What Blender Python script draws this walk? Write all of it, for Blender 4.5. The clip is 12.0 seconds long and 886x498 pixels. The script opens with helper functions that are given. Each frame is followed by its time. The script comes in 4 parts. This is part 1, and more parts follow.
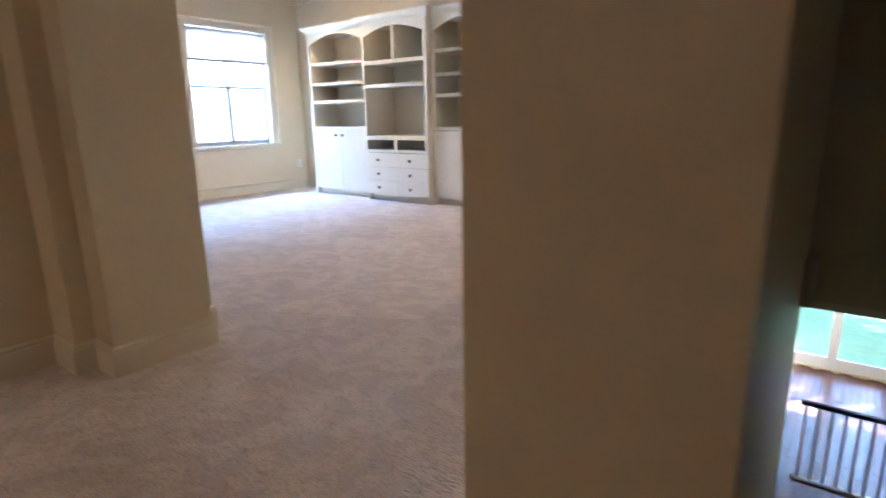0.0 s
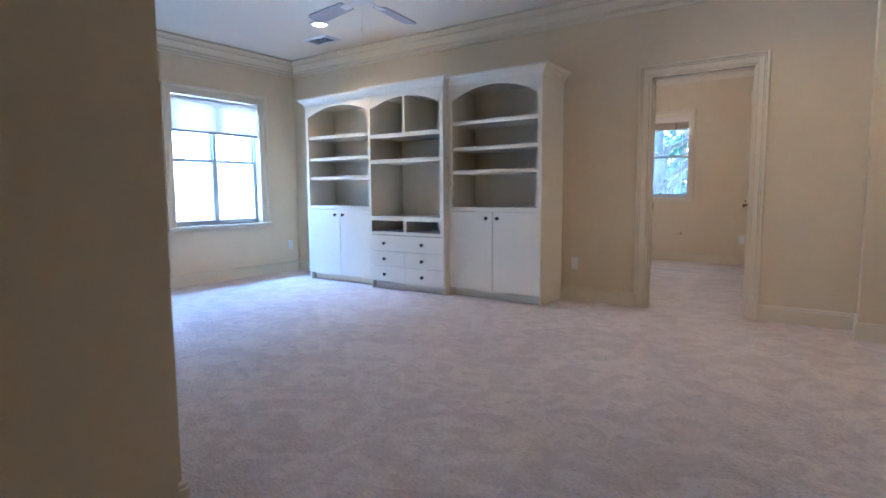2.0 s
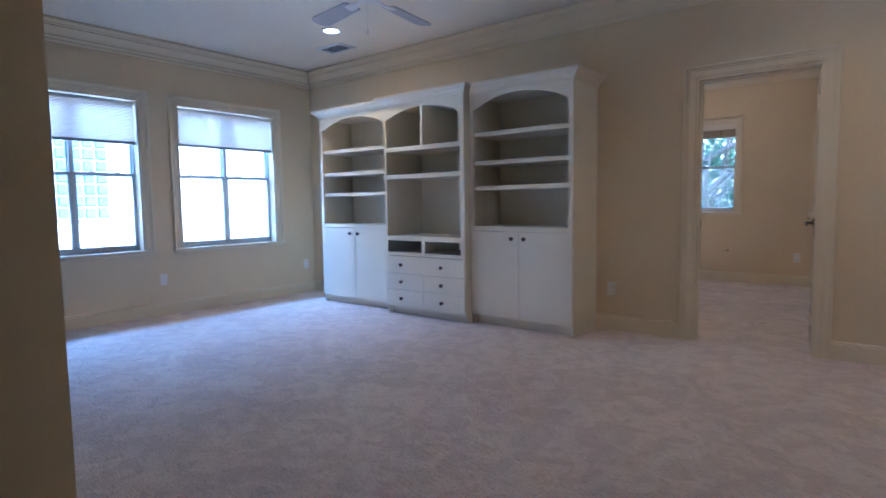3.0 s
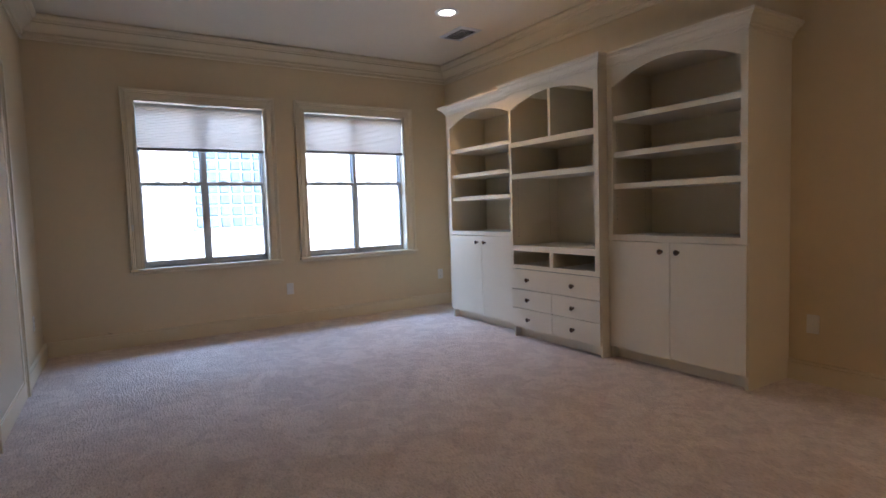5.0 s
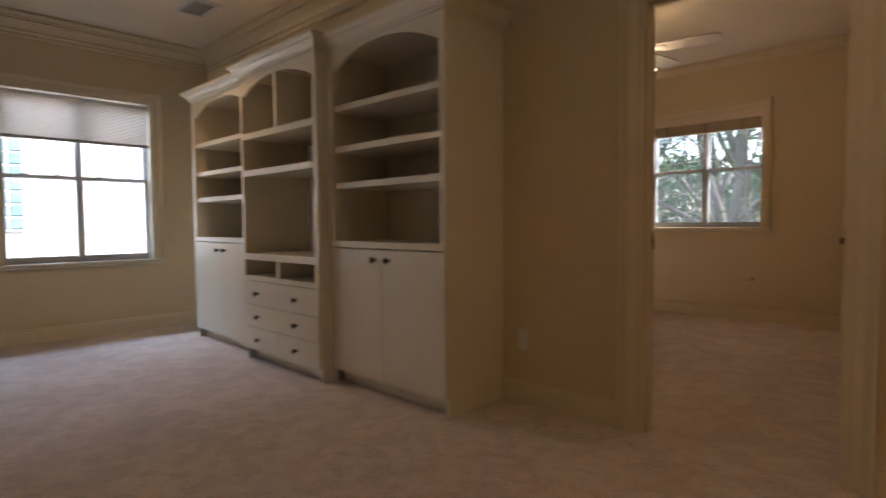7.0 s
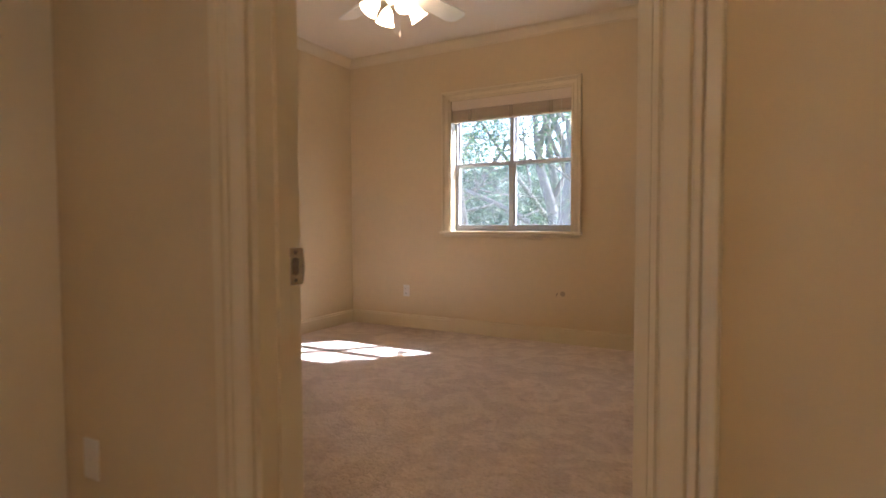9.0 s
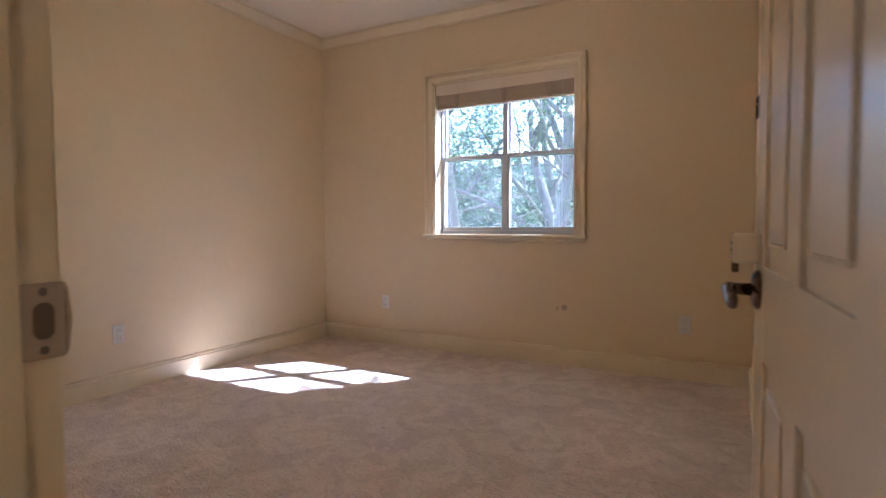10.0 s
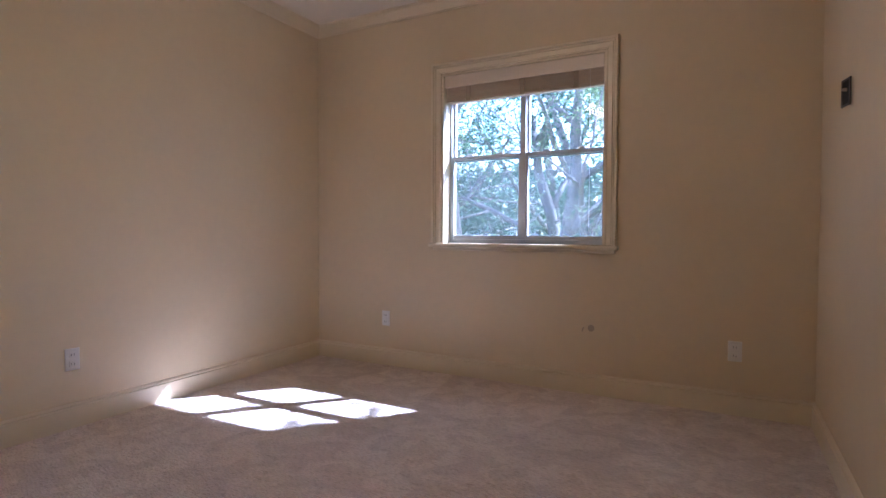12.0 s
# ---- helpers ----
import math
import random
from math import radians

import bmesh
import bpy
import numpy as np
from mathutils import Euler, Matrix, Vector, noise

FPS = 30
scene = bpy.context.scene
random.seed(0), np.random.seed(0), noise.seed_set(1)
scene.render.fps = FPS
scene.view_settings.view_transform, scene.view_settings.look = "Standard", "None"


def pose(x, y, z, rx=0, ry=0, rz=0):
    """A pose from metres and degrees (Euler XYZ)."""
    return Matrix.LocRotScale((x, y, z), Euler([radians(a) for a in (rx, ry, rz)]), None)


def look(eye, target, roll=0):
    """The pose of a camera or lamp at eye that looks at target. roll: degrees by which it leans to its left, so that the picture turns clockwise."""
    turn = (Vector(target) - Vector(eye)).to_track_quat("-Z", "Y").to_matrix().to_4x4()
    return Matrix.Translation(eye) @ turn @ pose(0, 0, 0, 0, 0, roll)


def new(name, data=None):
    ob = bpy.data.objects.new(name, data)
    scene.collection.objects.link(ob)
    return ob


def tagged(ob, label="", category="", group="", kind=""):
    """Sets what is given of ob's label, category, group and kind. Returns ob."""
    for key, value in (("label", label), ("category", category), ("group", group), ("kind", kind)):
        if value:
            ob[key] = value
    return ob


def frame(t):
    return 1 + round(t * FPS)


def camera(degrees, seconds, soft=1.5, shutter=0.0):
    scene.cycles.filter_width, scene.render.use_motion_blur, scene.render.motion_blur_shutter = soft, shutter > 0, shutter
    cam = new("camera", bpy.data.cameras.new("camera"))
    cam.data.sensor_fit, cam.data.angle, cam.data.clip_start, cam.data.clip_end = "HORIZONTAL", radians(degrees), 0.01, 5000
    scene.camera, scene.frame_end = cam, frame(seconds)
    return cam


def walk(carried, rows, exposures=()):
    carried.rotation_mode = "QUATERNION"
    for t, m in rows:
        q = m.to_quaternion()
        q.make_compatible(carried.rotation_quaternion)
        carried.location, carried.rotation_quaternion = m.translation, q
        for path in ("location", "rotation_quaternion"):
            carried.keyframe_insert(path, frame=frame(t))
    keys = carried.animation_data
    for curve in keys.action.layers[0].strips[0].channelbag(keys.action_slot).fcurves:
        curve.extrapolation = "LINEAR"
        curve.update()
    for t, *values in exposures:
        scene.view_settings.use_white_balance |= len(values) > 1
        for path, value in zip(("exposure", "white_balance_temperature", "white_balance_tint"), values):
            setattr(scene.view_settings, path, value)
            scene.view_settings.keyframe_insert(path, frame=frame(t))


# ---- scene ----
cam = camera(77.0, 12.0, shutter=0.4)
PATH = [
    (0, (0.389, 0.319, 1.039), (-0.797, 1.86, 0.572), -1.0),
    (0.5, (0.115, 0.358, 1.053), (-1.239, 1.767, 0.626), -0.6),
    (1, (-0.104, 0.469, 1.061), (-1.458, 1.902, 0.719), -0.5),
    (1.5, (-0.359, 0.648, 1.026), (-1.631, 2.173, 0.79), -0.2),
    (2, (-0.472, 0.804, 1.056), (-1.621, 2.429, 0.855), -0.4),
    (2.5, (-0.606, 1.084, 1.083), (-1.755, 2.712, 0.905), -0.5),
    (3, (-0.693, 1.271, 1.124), (-1.932, 2.833, 0.961), -0.8),
    (3.5, (-0.753, 1.479, 1.135), (-2.166, 2.887, 0.987), -1.2),
    (3.7, (-0.772, 1.562, 1.122), (-2.238, 2.915, 0.982), -1.1),
    (5.3, (-0.94, 2.419, 1.129), (-2.647, 3.453, 0.997), -1.7),
    (5.5, (-0.954, 2.502, 1.104), (-2.669, 3.525, 0.982), -1.4),
    (6, (-0.902, 2.72, 1.084), (-2.622, 3.733, 0.97), -1.3),
    (6.5, (-0.809, 3.015, 1.021), (-2.411, 4.209, 0.925), -0.4),
    (7, (-0.704, 3.413, 1.017), (-2.092, 4.85, 0.925), -0.4),
    (7.5, (-0.622, 3.815, 1.011), (-1.827, 5.408, 0.912), -0.2),
    (7.7, (-0.614, 3.976, 1.01), (-1.769, 5.607, 0.916), -0.2),
    (9.3, (-0.992, 5.335, 1.024), (-1.977, 7.074, 0.934), -0.2),
    (9.5, (-1.039, 5.464, 1.018), (-2.019, 7.205, 0.929), -0.2),
    (10, (-1.16, 5.747, 1.031), (-2.142, 7.488, 0.944), -0.2),
    (10.5, (-1.321, 5.909, 1.029), (-2.285, 7.659, 0.946), -0.0),
    (11, (-1.406, 6.066, 1.041), (-2.387, 7.807, 0.961), 0.1),
    (11.5, (-1.455, 6.125, 1.046), (-2.433, 7.867, 0.972), 0.2),
    (12, (-1.48, 6.151, 1.037), (-2.454, 7.897, 0.975), 0.2),
]
EXPOSURES = [(0.0, 4.5, 4500, 13), (0.5, 4.45, 4350, 12), (1.5, 4.15, 4060, 12), (2.5, 3.6, 4030, 13), (3.0, 3.28, 4050, 14), (3.7, 3.1, 4300, 16), (5.3, 2.7, 5650, 20), (6.0, 2.62, 6200, 21), (6.7, 2.4, 6200, 21), (7.2, 2.35, 6150, 20), (7.7, 2.5, 6200, 20), (9.3, 3.4, 5350, 19), (10.5, 3.22, 4650, 21), (12.0, 3.08, 4550, 22)]
walk(cam, [(t, look(eye, target, roll)) for t, eye, target, roll in PATH], EXPOSURES)

# ---- world and sun ----
SUN_DIR = Vector((0.66, 0.83, 1.0)).normalized()
world = bpy.data.worlds.new("world")
scene.world = world
world.use_nodes = True
wn = world.node_tree.nodes
wl = world.node_tree.links
sky = wn.new("ShaderNodeTexSky")
sky.sky_type = "NISHITA"
sky.sun_disc = False
sky.sun_elevation = math.asin(SUN_DIR.z)
sky.sun_rotation = math.atan2(SUN_DIR.x, SUN_DIR.y)
sky.air_density, sky.dust_density = 1.0, 1.5
wn["Background"].inputs["Strength"].default_value = 0.15
wl.new(sky.outputs["Color"], wn["Background"].inputs["Color"])
sun = new("sun", bpy.data.lights.new("sun", "SUN"))
sun.data.energy, sun.data.angle, sun.data.color = 5.0, radians(0.53), (1.0, 0.98, 0.95)
sun.matrix_world = look(SUN_DIR * 40, (0, 0, 0))


# ---- materials ----
def material(name, base, rough=0.6, metal=0.0, grain=0.0, grain_scale=40.0, blotch=0.0, blotch_scale=2.0, bump=0.0, bump_scale=200.0, coat=0.0, piece=0.0, bump_dist=0.004):
    """A painted or solid surface with fine grain, large soft blotches and relief, in object-free world scale."""
    m = bpy.data.materials.new(name)
    m.use_nodes = True
    nodes, links = m.node_tree.nodes, m.node_tree.links
    b = nodes["Principled BSDF"]
    b.inputs["Roughness"].default_value, b.inputs["Metallic"].default_value = rough, metal
    b.inputs["Coat Weight"].default_value = coat
    geo = nodes.new("ShaderNodeNewGeometry")

    def noise_node(scale, detail):
        n = nodes.new("ShaderNodeTexNoise")
        n.inputs["Scale"].default_value, n.inputs["Detail"].default_value = scale, detail
        links.new(geo.outputs["Position"], n.inputs["Vector"])
        return n

    hsv = nodes.new("ShaderNodeHueSaturation")
    hsv.inputs["Color"].default_value = (*base, 1)
    total = nodes.new("ShaderNodeMath")
    total.operation, total.inputs[0].default_value, total.inputs[1].default_value = "ADD", 1.0, 0.0
    last = total
    for amount, scale, detail in ((grain, grain_scale, 6), (blotch, blotch_scale, 3)):
        if amount:
            n = noise_node(scale, detail)
            r = nodes.new("ShaderNodeMapRange")
            r.inputs["From Min"].default_value, r.inputs["From Max"].default_value = 0.25, 0.75
            r.inputs["To Min"].default_value, r.inputs["To Max"].default_value = -amount, amount
            links.new(n.outputs["Fac"], r.inputs["Value"])
            add = nodes.new("ShaderNodeMath")
            links.new(last.outputs[0], add.inputs[0])
            links.new(r.outputs["Result"], add.inputs[1])
            last = add
    if piece:
        info = nodes.new("ShaderNodeObjectInfo")
        r = nodes.new("ShaderNodeMapRange")
        r.inputs["To Min"].default_value, r.inputs["To Max"].default_value = -piece, piece
        links.new(info.outputs["Random"], r.inputs["Value"])
        add = nodes.new("ShaderNodeMath")
        links.new(last.outputs[0], add.inputs[0])
        links.new(r.outputs["Result"], add.inputs[1])
        last = add
    links.new(last.outputs[0], hsv.inputs["Value"])
    links.new(hsv.outputs["Color"], b.inputs["Base Color"])
    if bump:
        n = noise_node(bump_scale, 4)
        k = nodes.new("ShaderNodeBump")
        k.inputs["Strength"].default_value, k.inputs["Distance"].default_value = bump, bump_dist
        links.new(n.outputs["Fac"], k.inputs["Height"])
        links.new(k.outputs["Normal"], b.inputs["Normal"])
    return m


def emitter(name, colour, strength):
    m = bpy.data.materials.new(name)
    m.use_nodes = True
    b = m.node_tree.nodes["Principled BSDF"]
    b.inputs["Base Color"].default_value = (*colour, 1)
    b.inputs["Emission Color"].default_value = (*colour, 1)
    b.inputs["Emission Strength"].default_value = strength
    return m


def carpet_material():
    m = bpy.data.materials.new("carpet")
    m.use_nodes = True
    nodes, links = m.node_tree.nodes, m.node_tree.links
    b = nodes["Principled BSDF"]
    b.inputs["Roughness"].default_value = 1.0
    b.inputs["Sheen Weight"].default_value = 0.25
    b.inputs["Sheen Roughness"].default_value = 0.6
    b.inputs["Specular IOR Level"].default_value = 0.1
    geo = nodes.new("ShaderNodeNewGeometry")

    def noise_node(scale, detail, warp=0.0):
        n = nodes.new("ShaderNodeTexNoise")
        n.inputs["Scale"].default_value, n.inputs["Detail"].default_value, n.inputs["Distortion"].default_value = scale, detail, warp
        links.new(geo.outputs["Position"], n.inputs["Vector"])
        return n

    # vacuumed pile: broad strokes that lie one way or the other, soft patches, then tufts
    patch, tuft, fleck = noise_node(5.5, 5, 1.2), noise_node(150, 3, 0.4), noise_node(52, 4, 1.0)
    turn = nodes.new("ShaderNodeMapping")
    turn.inputs["Rotation"].default_value = (0, 0, radians(38))
    turn.inputs["Scale"].default_value = (0.34, 1.0, 1.0)
    links.new(geo.outputs["Position"], turn.inputs["Vector"])
    links.new(turn.outputs["Vector"], tuft.inputs["Vector"])
    links.new(turn.outputs["Vector"], fleck.inputs["Vector"])
    cells = nodes.new("ShaderNodeTexVoronoi")
    cells.inputs["Scale"].default_value = 1.15
    links.new(geo.outputs["Position"], cells.inputs["Vector"])
    layers = []
    for source, lo, hi, dark in ((patch.outputs["Fac"], 0.44, 0.56, (0.885, 0.865, 0.86, 1)), (tuft.outputs["Fac"], 0.34, 0.56, (0.80, 0.77, 0.75, 1)), (fleck.outputs["Fac"], 0.30, 0.46, (0.84, 0.815, 0.80, 1)), (cells.outputs["Color"], 0.1, 0.9, (0.90, 0.89, 0.89, 1))):
        ramp = nodes.new("ShaderNodeValToRGB")
        ramp.color_ramp.elements[0].position, ramp.color_ramp.elements[1].position = lo, hi
        ramp.color_ramp.elements[0].color, ramp.color_ramp.elements[1].color = dark, (1.0, 1.0, 1.0, 1)
        links.new(source, ramp.inputs["Fac"])
        layers.append(ramp)
    mix = layers[0]
    out = mix.outputs["Color"]
    for ramp in layers[1:]:
        mix = nodes.new("ShaderNodeMix")
        mix.data_type, mix.blend_type, mix.inputs["Factor"].default_value = "RGBA", "MULTIPLY", 1.0
        links.new(out, mix.inputs["A"])
        links.new(ramp.outputs["Color"], mix.inputs["B"])
        out = mix.outputs["Result"]
    mix2 = nodes.new("ShaderNodeMix")
    mix2.data_type, mix2.blend_type, mix2.inputs["Factor"].default_value = "RGBA", "MULTIPLY", 1.0
    mix2.inputs["B"].default_value = (0.95, 0.82, 0.725, 1)
    links.new(mix.outputs["Result"], mix2.inputs["A"])
    links.new(mix2.outputs["Result"], b.inputs["Base Color"])
    add = nodes.new("ShaderNodeMath")
    add.operation = "MULTIPLY_ADD"
    add.inputs[1].default_value = 0.8
    links.new(tuft.outputs["Fac"], add.inputs[0])
    links.new(fleck.outputs["Fac"], add.inputs[2])
    k = nodes.new("ShaderNodeBump")
    k.inputs["Strength"].default_value, k.inputs["Distance"].default_value = 1.0, 0.018
    links.new(add.outputs[0], k.inputs["Height"])
    links.new(k.outputs["Normal"], b.inputs["Normal"])
    return m


def glass_material():
    m = bpy.data.materials.new("window_glass")
    m.use_nodes = True
    nodes, links = m.node_tree.nodes, m.node_tree.links
    nodes.remove(nodes["Principled BSDF"])
    clear, gloss, mix, fres = (nodes.new("ShaderNodeBsdfTransparent"), nodes.new("ShaderNodeBsdfGlossy"), nodes.new("ShaderNodeMixShader"), nodes.new("ShaderNodeFresnel"))
    clear.inputs["Color"].default_value = (0.95, 0.97, 0.97, 1)
    gloss.inputs["Roughness"].default_value = 0.02
    fres.inputs["IOR"].default_value = 1.45
    links.new(fres.outputs[0], mix.inputs[0])
    links.new(clear.outputs[0], mix.inputs[1])
    links.new(gloss.outputs[0], mix.inputs[2])
    links.new(mix.outputs[0], nodes["Material Output"].inputs["Surface"])
    return m


def cloth_material(name, base, through_share):
    """Thin fabric that lets part of the daylight through."""
    m = bpy.data.materials.new(name)
    m.use_nodes = True
    nodes, links = m.node_tree.nodes, m.node_tree.links
    nodes.remove(nodes["Principled BSDF"])
    d, t, mix = nodes.new("ShaderNodeBsdfDiffuse"), nodes.new("ShaderNodeBsdfTranslucent"), nodes.new("ShaderNodeMixShader")
    geo, n, r = nodes.new("ShaderNodeNewGeometry"), nodes.new("ShaderNodeTexNoise"), nodes.new("ShaderNodeMixRGB")
    n.inputs["Scale"].default_value = 120
    links.new(geo.outputs["Position"], n.inputs["Vector"])
    links.new(n.outputs["Fac"], r.inputs["Fac"])
    r.inputs["Color1"].default_value = (*[c * 0.94 for c in base], 1)
    r.inputs["Color2"].default_value = (*base, 1)
    links.new(r.outputs[0], d.inputs["Color"])
    links.new(r.outputs[0], t.inputs["Color"])
    mix.inputs[0].default_value = through_share
    links.new(d.outputs[0], mix.inputs[1])
    links.new(t.outputs[0], mix.inputs[2])
    links.new(mix.outputs[0], nodes["Material Output"].inputs["Surface"])
    return m


def screen_material():
    """Fine woven mesh: mostly open, the threads catch the daylight."""
    m = bpy.data.materials.new("insect_screen")
    m.use_nodes = True
    nodes, links = m.node_tree.nodes, m.node_tree.links
    nodes.remove(nodes["Principled BSDF"])
    clear, d, t, threads, mix = (nodes.new("ShaderNodeBsdfTransparent"), nodes.new("ShaderNodeBsdfDiffuse"), nodes.new("ShaderNodeBsdfTranslucent"), nodes.new("ShaderNodeMixShader"), nodes.new("ShaderNodeMixShader"))
    d.inputs["Color"].default_value = t.inputs["Color"].default_value = (0.30, 0.30, 0.34, 1)
    links.new(d.outputs[0], threads.inputs[1])
    links.new(t.outputs[0], threads.inputs[2])
    mix.inputs[0].default_value = 0.08
    links.new(clear.outputs[0], mix.inputs[1])
    links.new(threads.outputs[0], mix.inputs[2])
    links.new(mix.outputs[0], nodes["Material Output"].inputs["Surface"])
    return m


def leaf_material(name, base):
    m = bpy.data.materials.new(name)
    m.use_nodes = True
    nodes, links = m.node_tree.nodes, m.node_tree.links
    nodes.remove(nodes["Principled BSDF"])
    d, t, mix = nodes.new("ShaderNodeBsdfDiffuse"), nodes.new("ShaderNodeBsdfTranslucent"), nodes.new("ShaderNodeMixShader")
    geo, hsv = nodes.new("ShaderNodeNewGeometry"), nodes.new("ShaderNodeHueSaturation")
    r = nodes.new("ShaderNodeMapRange")
    r.inputs["To Min"].default_value, r.inputs["To Max"].default_value = 0.6, 1.5
    links.new(geo.outputs["Random Per Island"], r.inputs["Value"])
    links.new(r.outputs["Result"], hsv.inputs["Value"])
    hsv.inputs["Color"].default_value = (*base, 1)
    links.new(hsv.outputs["Color"], d.inputs["Color"])
    links.new(hsv.outputs["Color"], t.inputs["Color"])
    mix.inputs[0].default_value = 0.45
    links.new(d.outputs[0], mix.inputs[1])
    links.new(t.outputs[0], mix.inputs[2])
    links.new(mix.outputs[0], nodes["Material Output"].inputs["Surface"])
    return m


WALL = material("cream_wall_paint", (0.70, 0.575, 0.365), rough=0.55, grain=0.015, grain_scale=18, blotch=0.03, blotch_scale=1.3, bump=0.12, bump_scale=260, bump_dist=0.002)
TRIM = material("cream_trim_paint", (0.75, 0.65, 0.46), rough=0.32, grain=0.012, grain_scale=30, blotch=0.025, blotch_scale=2.5, bump=0.03, bump_scale=90)
CEIL = material("ceiling_paint", (0.81, 0.725, 0.575), rough=0.75, grain=0.012, grain_scale=25, blotch=0.03, blotch_scale=1.0, bump=0.1, bump_scale=220, bump_dist=0.002)
CASE = material("bookcase_paint", (0.82, 0.745, 0.585), rough=0.34, grain=0.012, grain_scale=25, blotch=0.02, blotch_scale=3, bump=0.03, bump_scale=120)
# near-black for gaps, slots and holes, their shade put into the colour
DARKGAP = material("shadow_gap", (0.03, 0.025, 0.02), rough=0.9)
WHITE = material("white_plastic", (0.80, 0.78, 0.74), rough=0.35, blotch=0.01)
DOORP = material("door_paint", (0.77, 0.67, 0.49), rough=0.22, grain=0.01, grain_scale=40, blotch=0.02, blotch_scale=3)
PEWTER = material("dark_pewter", (0.17, 0.13, 0.11), rough=0.16, metal=1.0, grain=0.1, grain_scale=300)
CHROME = material("satin_nickel", (0.52, 0.46, 0.40), rough=0.22, metal=1.0, grain=0.05, grain_scale=300)
STEEL = material("galvanised_box", (0.14, 0.11, 0.09), rough=0.5, metal=0.6)
VINYL = material("window_vinyl", (0.62, 0.64, 0.66), rough=0.4, blotch=0.02)
SLAT = material("blind_wood", (0.62, 0.50, 0.36), rough=0.45, grain=0.05, grain_scale=60, piece=0.06)
VALANCE = material("blind_valance", (0.74, 0.64, 0.52), rough=0.35, grain=0.02, grain_scale=60)
TAPE = material("blind_tape", (0.45, 0.36, 0.26), rough=0.8)
FANW = material("fan_white", (0.74, 0.71, 0.67), rough=0.4, blotch=0.02)
# fan white darkened: the shade on the blades' undersides is put into the colour
BLADE = material("fan_blade_shaded", (0.42, 0.40, 0.40), rough=0.45, grain=0.04, grain_scale=40, blotch=0.03)
VENTM = material("vent_metal", (0.66, 0.66, 0.66), rough=0.45)
CARPET = carpet_material()
GLASS = glass_material()
SCREEN = screen_material()
RAILG = material("shade_rail", (0.36, 0.33, 0.31), rough=0.5)
SHADE = cloth_material("honeycomb_fabric", (0.84, 0.78, 0.71), 0.60)
LENS = emitter("lamp_lens", (1.0, 0.86, 0.66), 9.0)
BULBGLASS = emitter("frosted_lamp_glass", (1.0, 0.72, 0.40), 2.6)
WOODF = material("stained_oak_floor", (0.15, 0.07, 0.045), rough=0.26, grain=0.15, grain_scale=30, piece=0.15)
RAILW = material("dark_handrail", (0.03, 0.02, 0.015), rough=0.25)
BARK = material("bark", (0.22, 0.19, 0.17), rough=0.9, grain=0.3, grain_scale=14, bump=0.6, bump_scale=30, bump_dist=0.03)
LEAF = leaf_material("leaf", (0.23, 0.28, 0.15))
LEAF2 = leaf_material("fern_leaf", (0.10, 0.15, 0.10))
GRASS = material("lawn", (0.08, 0.12, 0.04), rough=0.95, grain=0.3, grain_scale=9, blotch=0.25, blotch_scale=0.4)
STUCCO = material("pale_stucco", (0.80, 0.78, 0.74), rough=0.85, grain=0.03, grain_scale=20, blotch=0.04, blotch_scale=0.7)
BRICKW = material("grey_siding", (0.34, 0.33, 0.33), rough=0.8, grain=0.06, grain_scale=12, blotch=0.05)
ROOFM = material("roof_shingle", (0.12, 0.11, 0.11), rough=0.9, grain=0.2, grain_scale=10)
BLOCKG = material("glass_block", (0.17, 0.26, 0.31), rough=0.12, grain=0.15, grain_scale=16, piece=0.12, bump=0.5, bump_scale=18, bump_dist=0.02)
FARGLASS = material("far_window_glass", (0.10, 0.14, 0.17), rough=0.08)
CABLE = material("white_cable", (0.7, 0.68, 0.62), rough=0.5)


# ---- builders ----
def mesh_of(bm, name, mat):
    bmesh.ops.recalc_face_normals(bm, faces=bm.faces[:])
    me = bpy.data.meshes.new(name)
    bm.to_mesh(me)
    bm.free()
    me.materials.append(mat)
    return me


def part(name, bm, mat, parent=None, label="", smooth=False):
    me = mesh_of(bm, name, mat)
    if smooth:
        for p in me.polygons:
            p.use_smooth = True
    ob = new(name, me)
    ob.parent = parent
    if label:
        ob["label"] = label
    return ob


def thing(name, label, category, at=(0, 0, 0), rz=0.0, group="", kind=""):
    ob = new(name)
    ob.empty_display_size = 0.1
    ob.matrix_basis = pose(*at, 0, 0, rz)
    return tagged(ob, label, category, group, kind)


def box(x0, x1, y0, y1, z0, z1, bevel=0.0, bm=None, segments=2):
    bm = bm or bmesh.new()
    made = bmesh.ops.create_cube(bm, size=1.0, matrix=Matrix.Translation(((x0 + x1) / 2, (y0 + y1) / 2, (z0 + z1) / 2)) @ Matrix.Diagonal((x1 - x0, y1 - y0, z1 - z0, 1)))
    if bevel:
        vs = set(made["verts"])
        bmesh.ops.bevel(bm, geom=[e for e in bm.edges if e.verts[0] in vs], offset=bevel, segments=segments, profile=0.5, affect="EDGES")
    return bm


def lathe(profile, segments=20, m=None, bm=None):
    """Turned about z: (radius, height) from bottom to top."""
    bm = bm or bmesh.new()
    m = m or Matrix()
    rings = [[bm.verts.new(m @ Vector((r * math.cos(2 * math.pi * k / segments), r * math.sin(2 * math.pi * k / segments), z))) for k in range(segments)] for r, z in profile]
    for a, b in zip(rings, rings[1:]):
        for k in range(segments):
            bm.faces.new((a[k], a[(k + 1) % segments], b[(k + 1) % segments], b[k]))
    bm.faces.new(rings[0][::-1])
    bm.faces.new(rings[-1])
    return bm


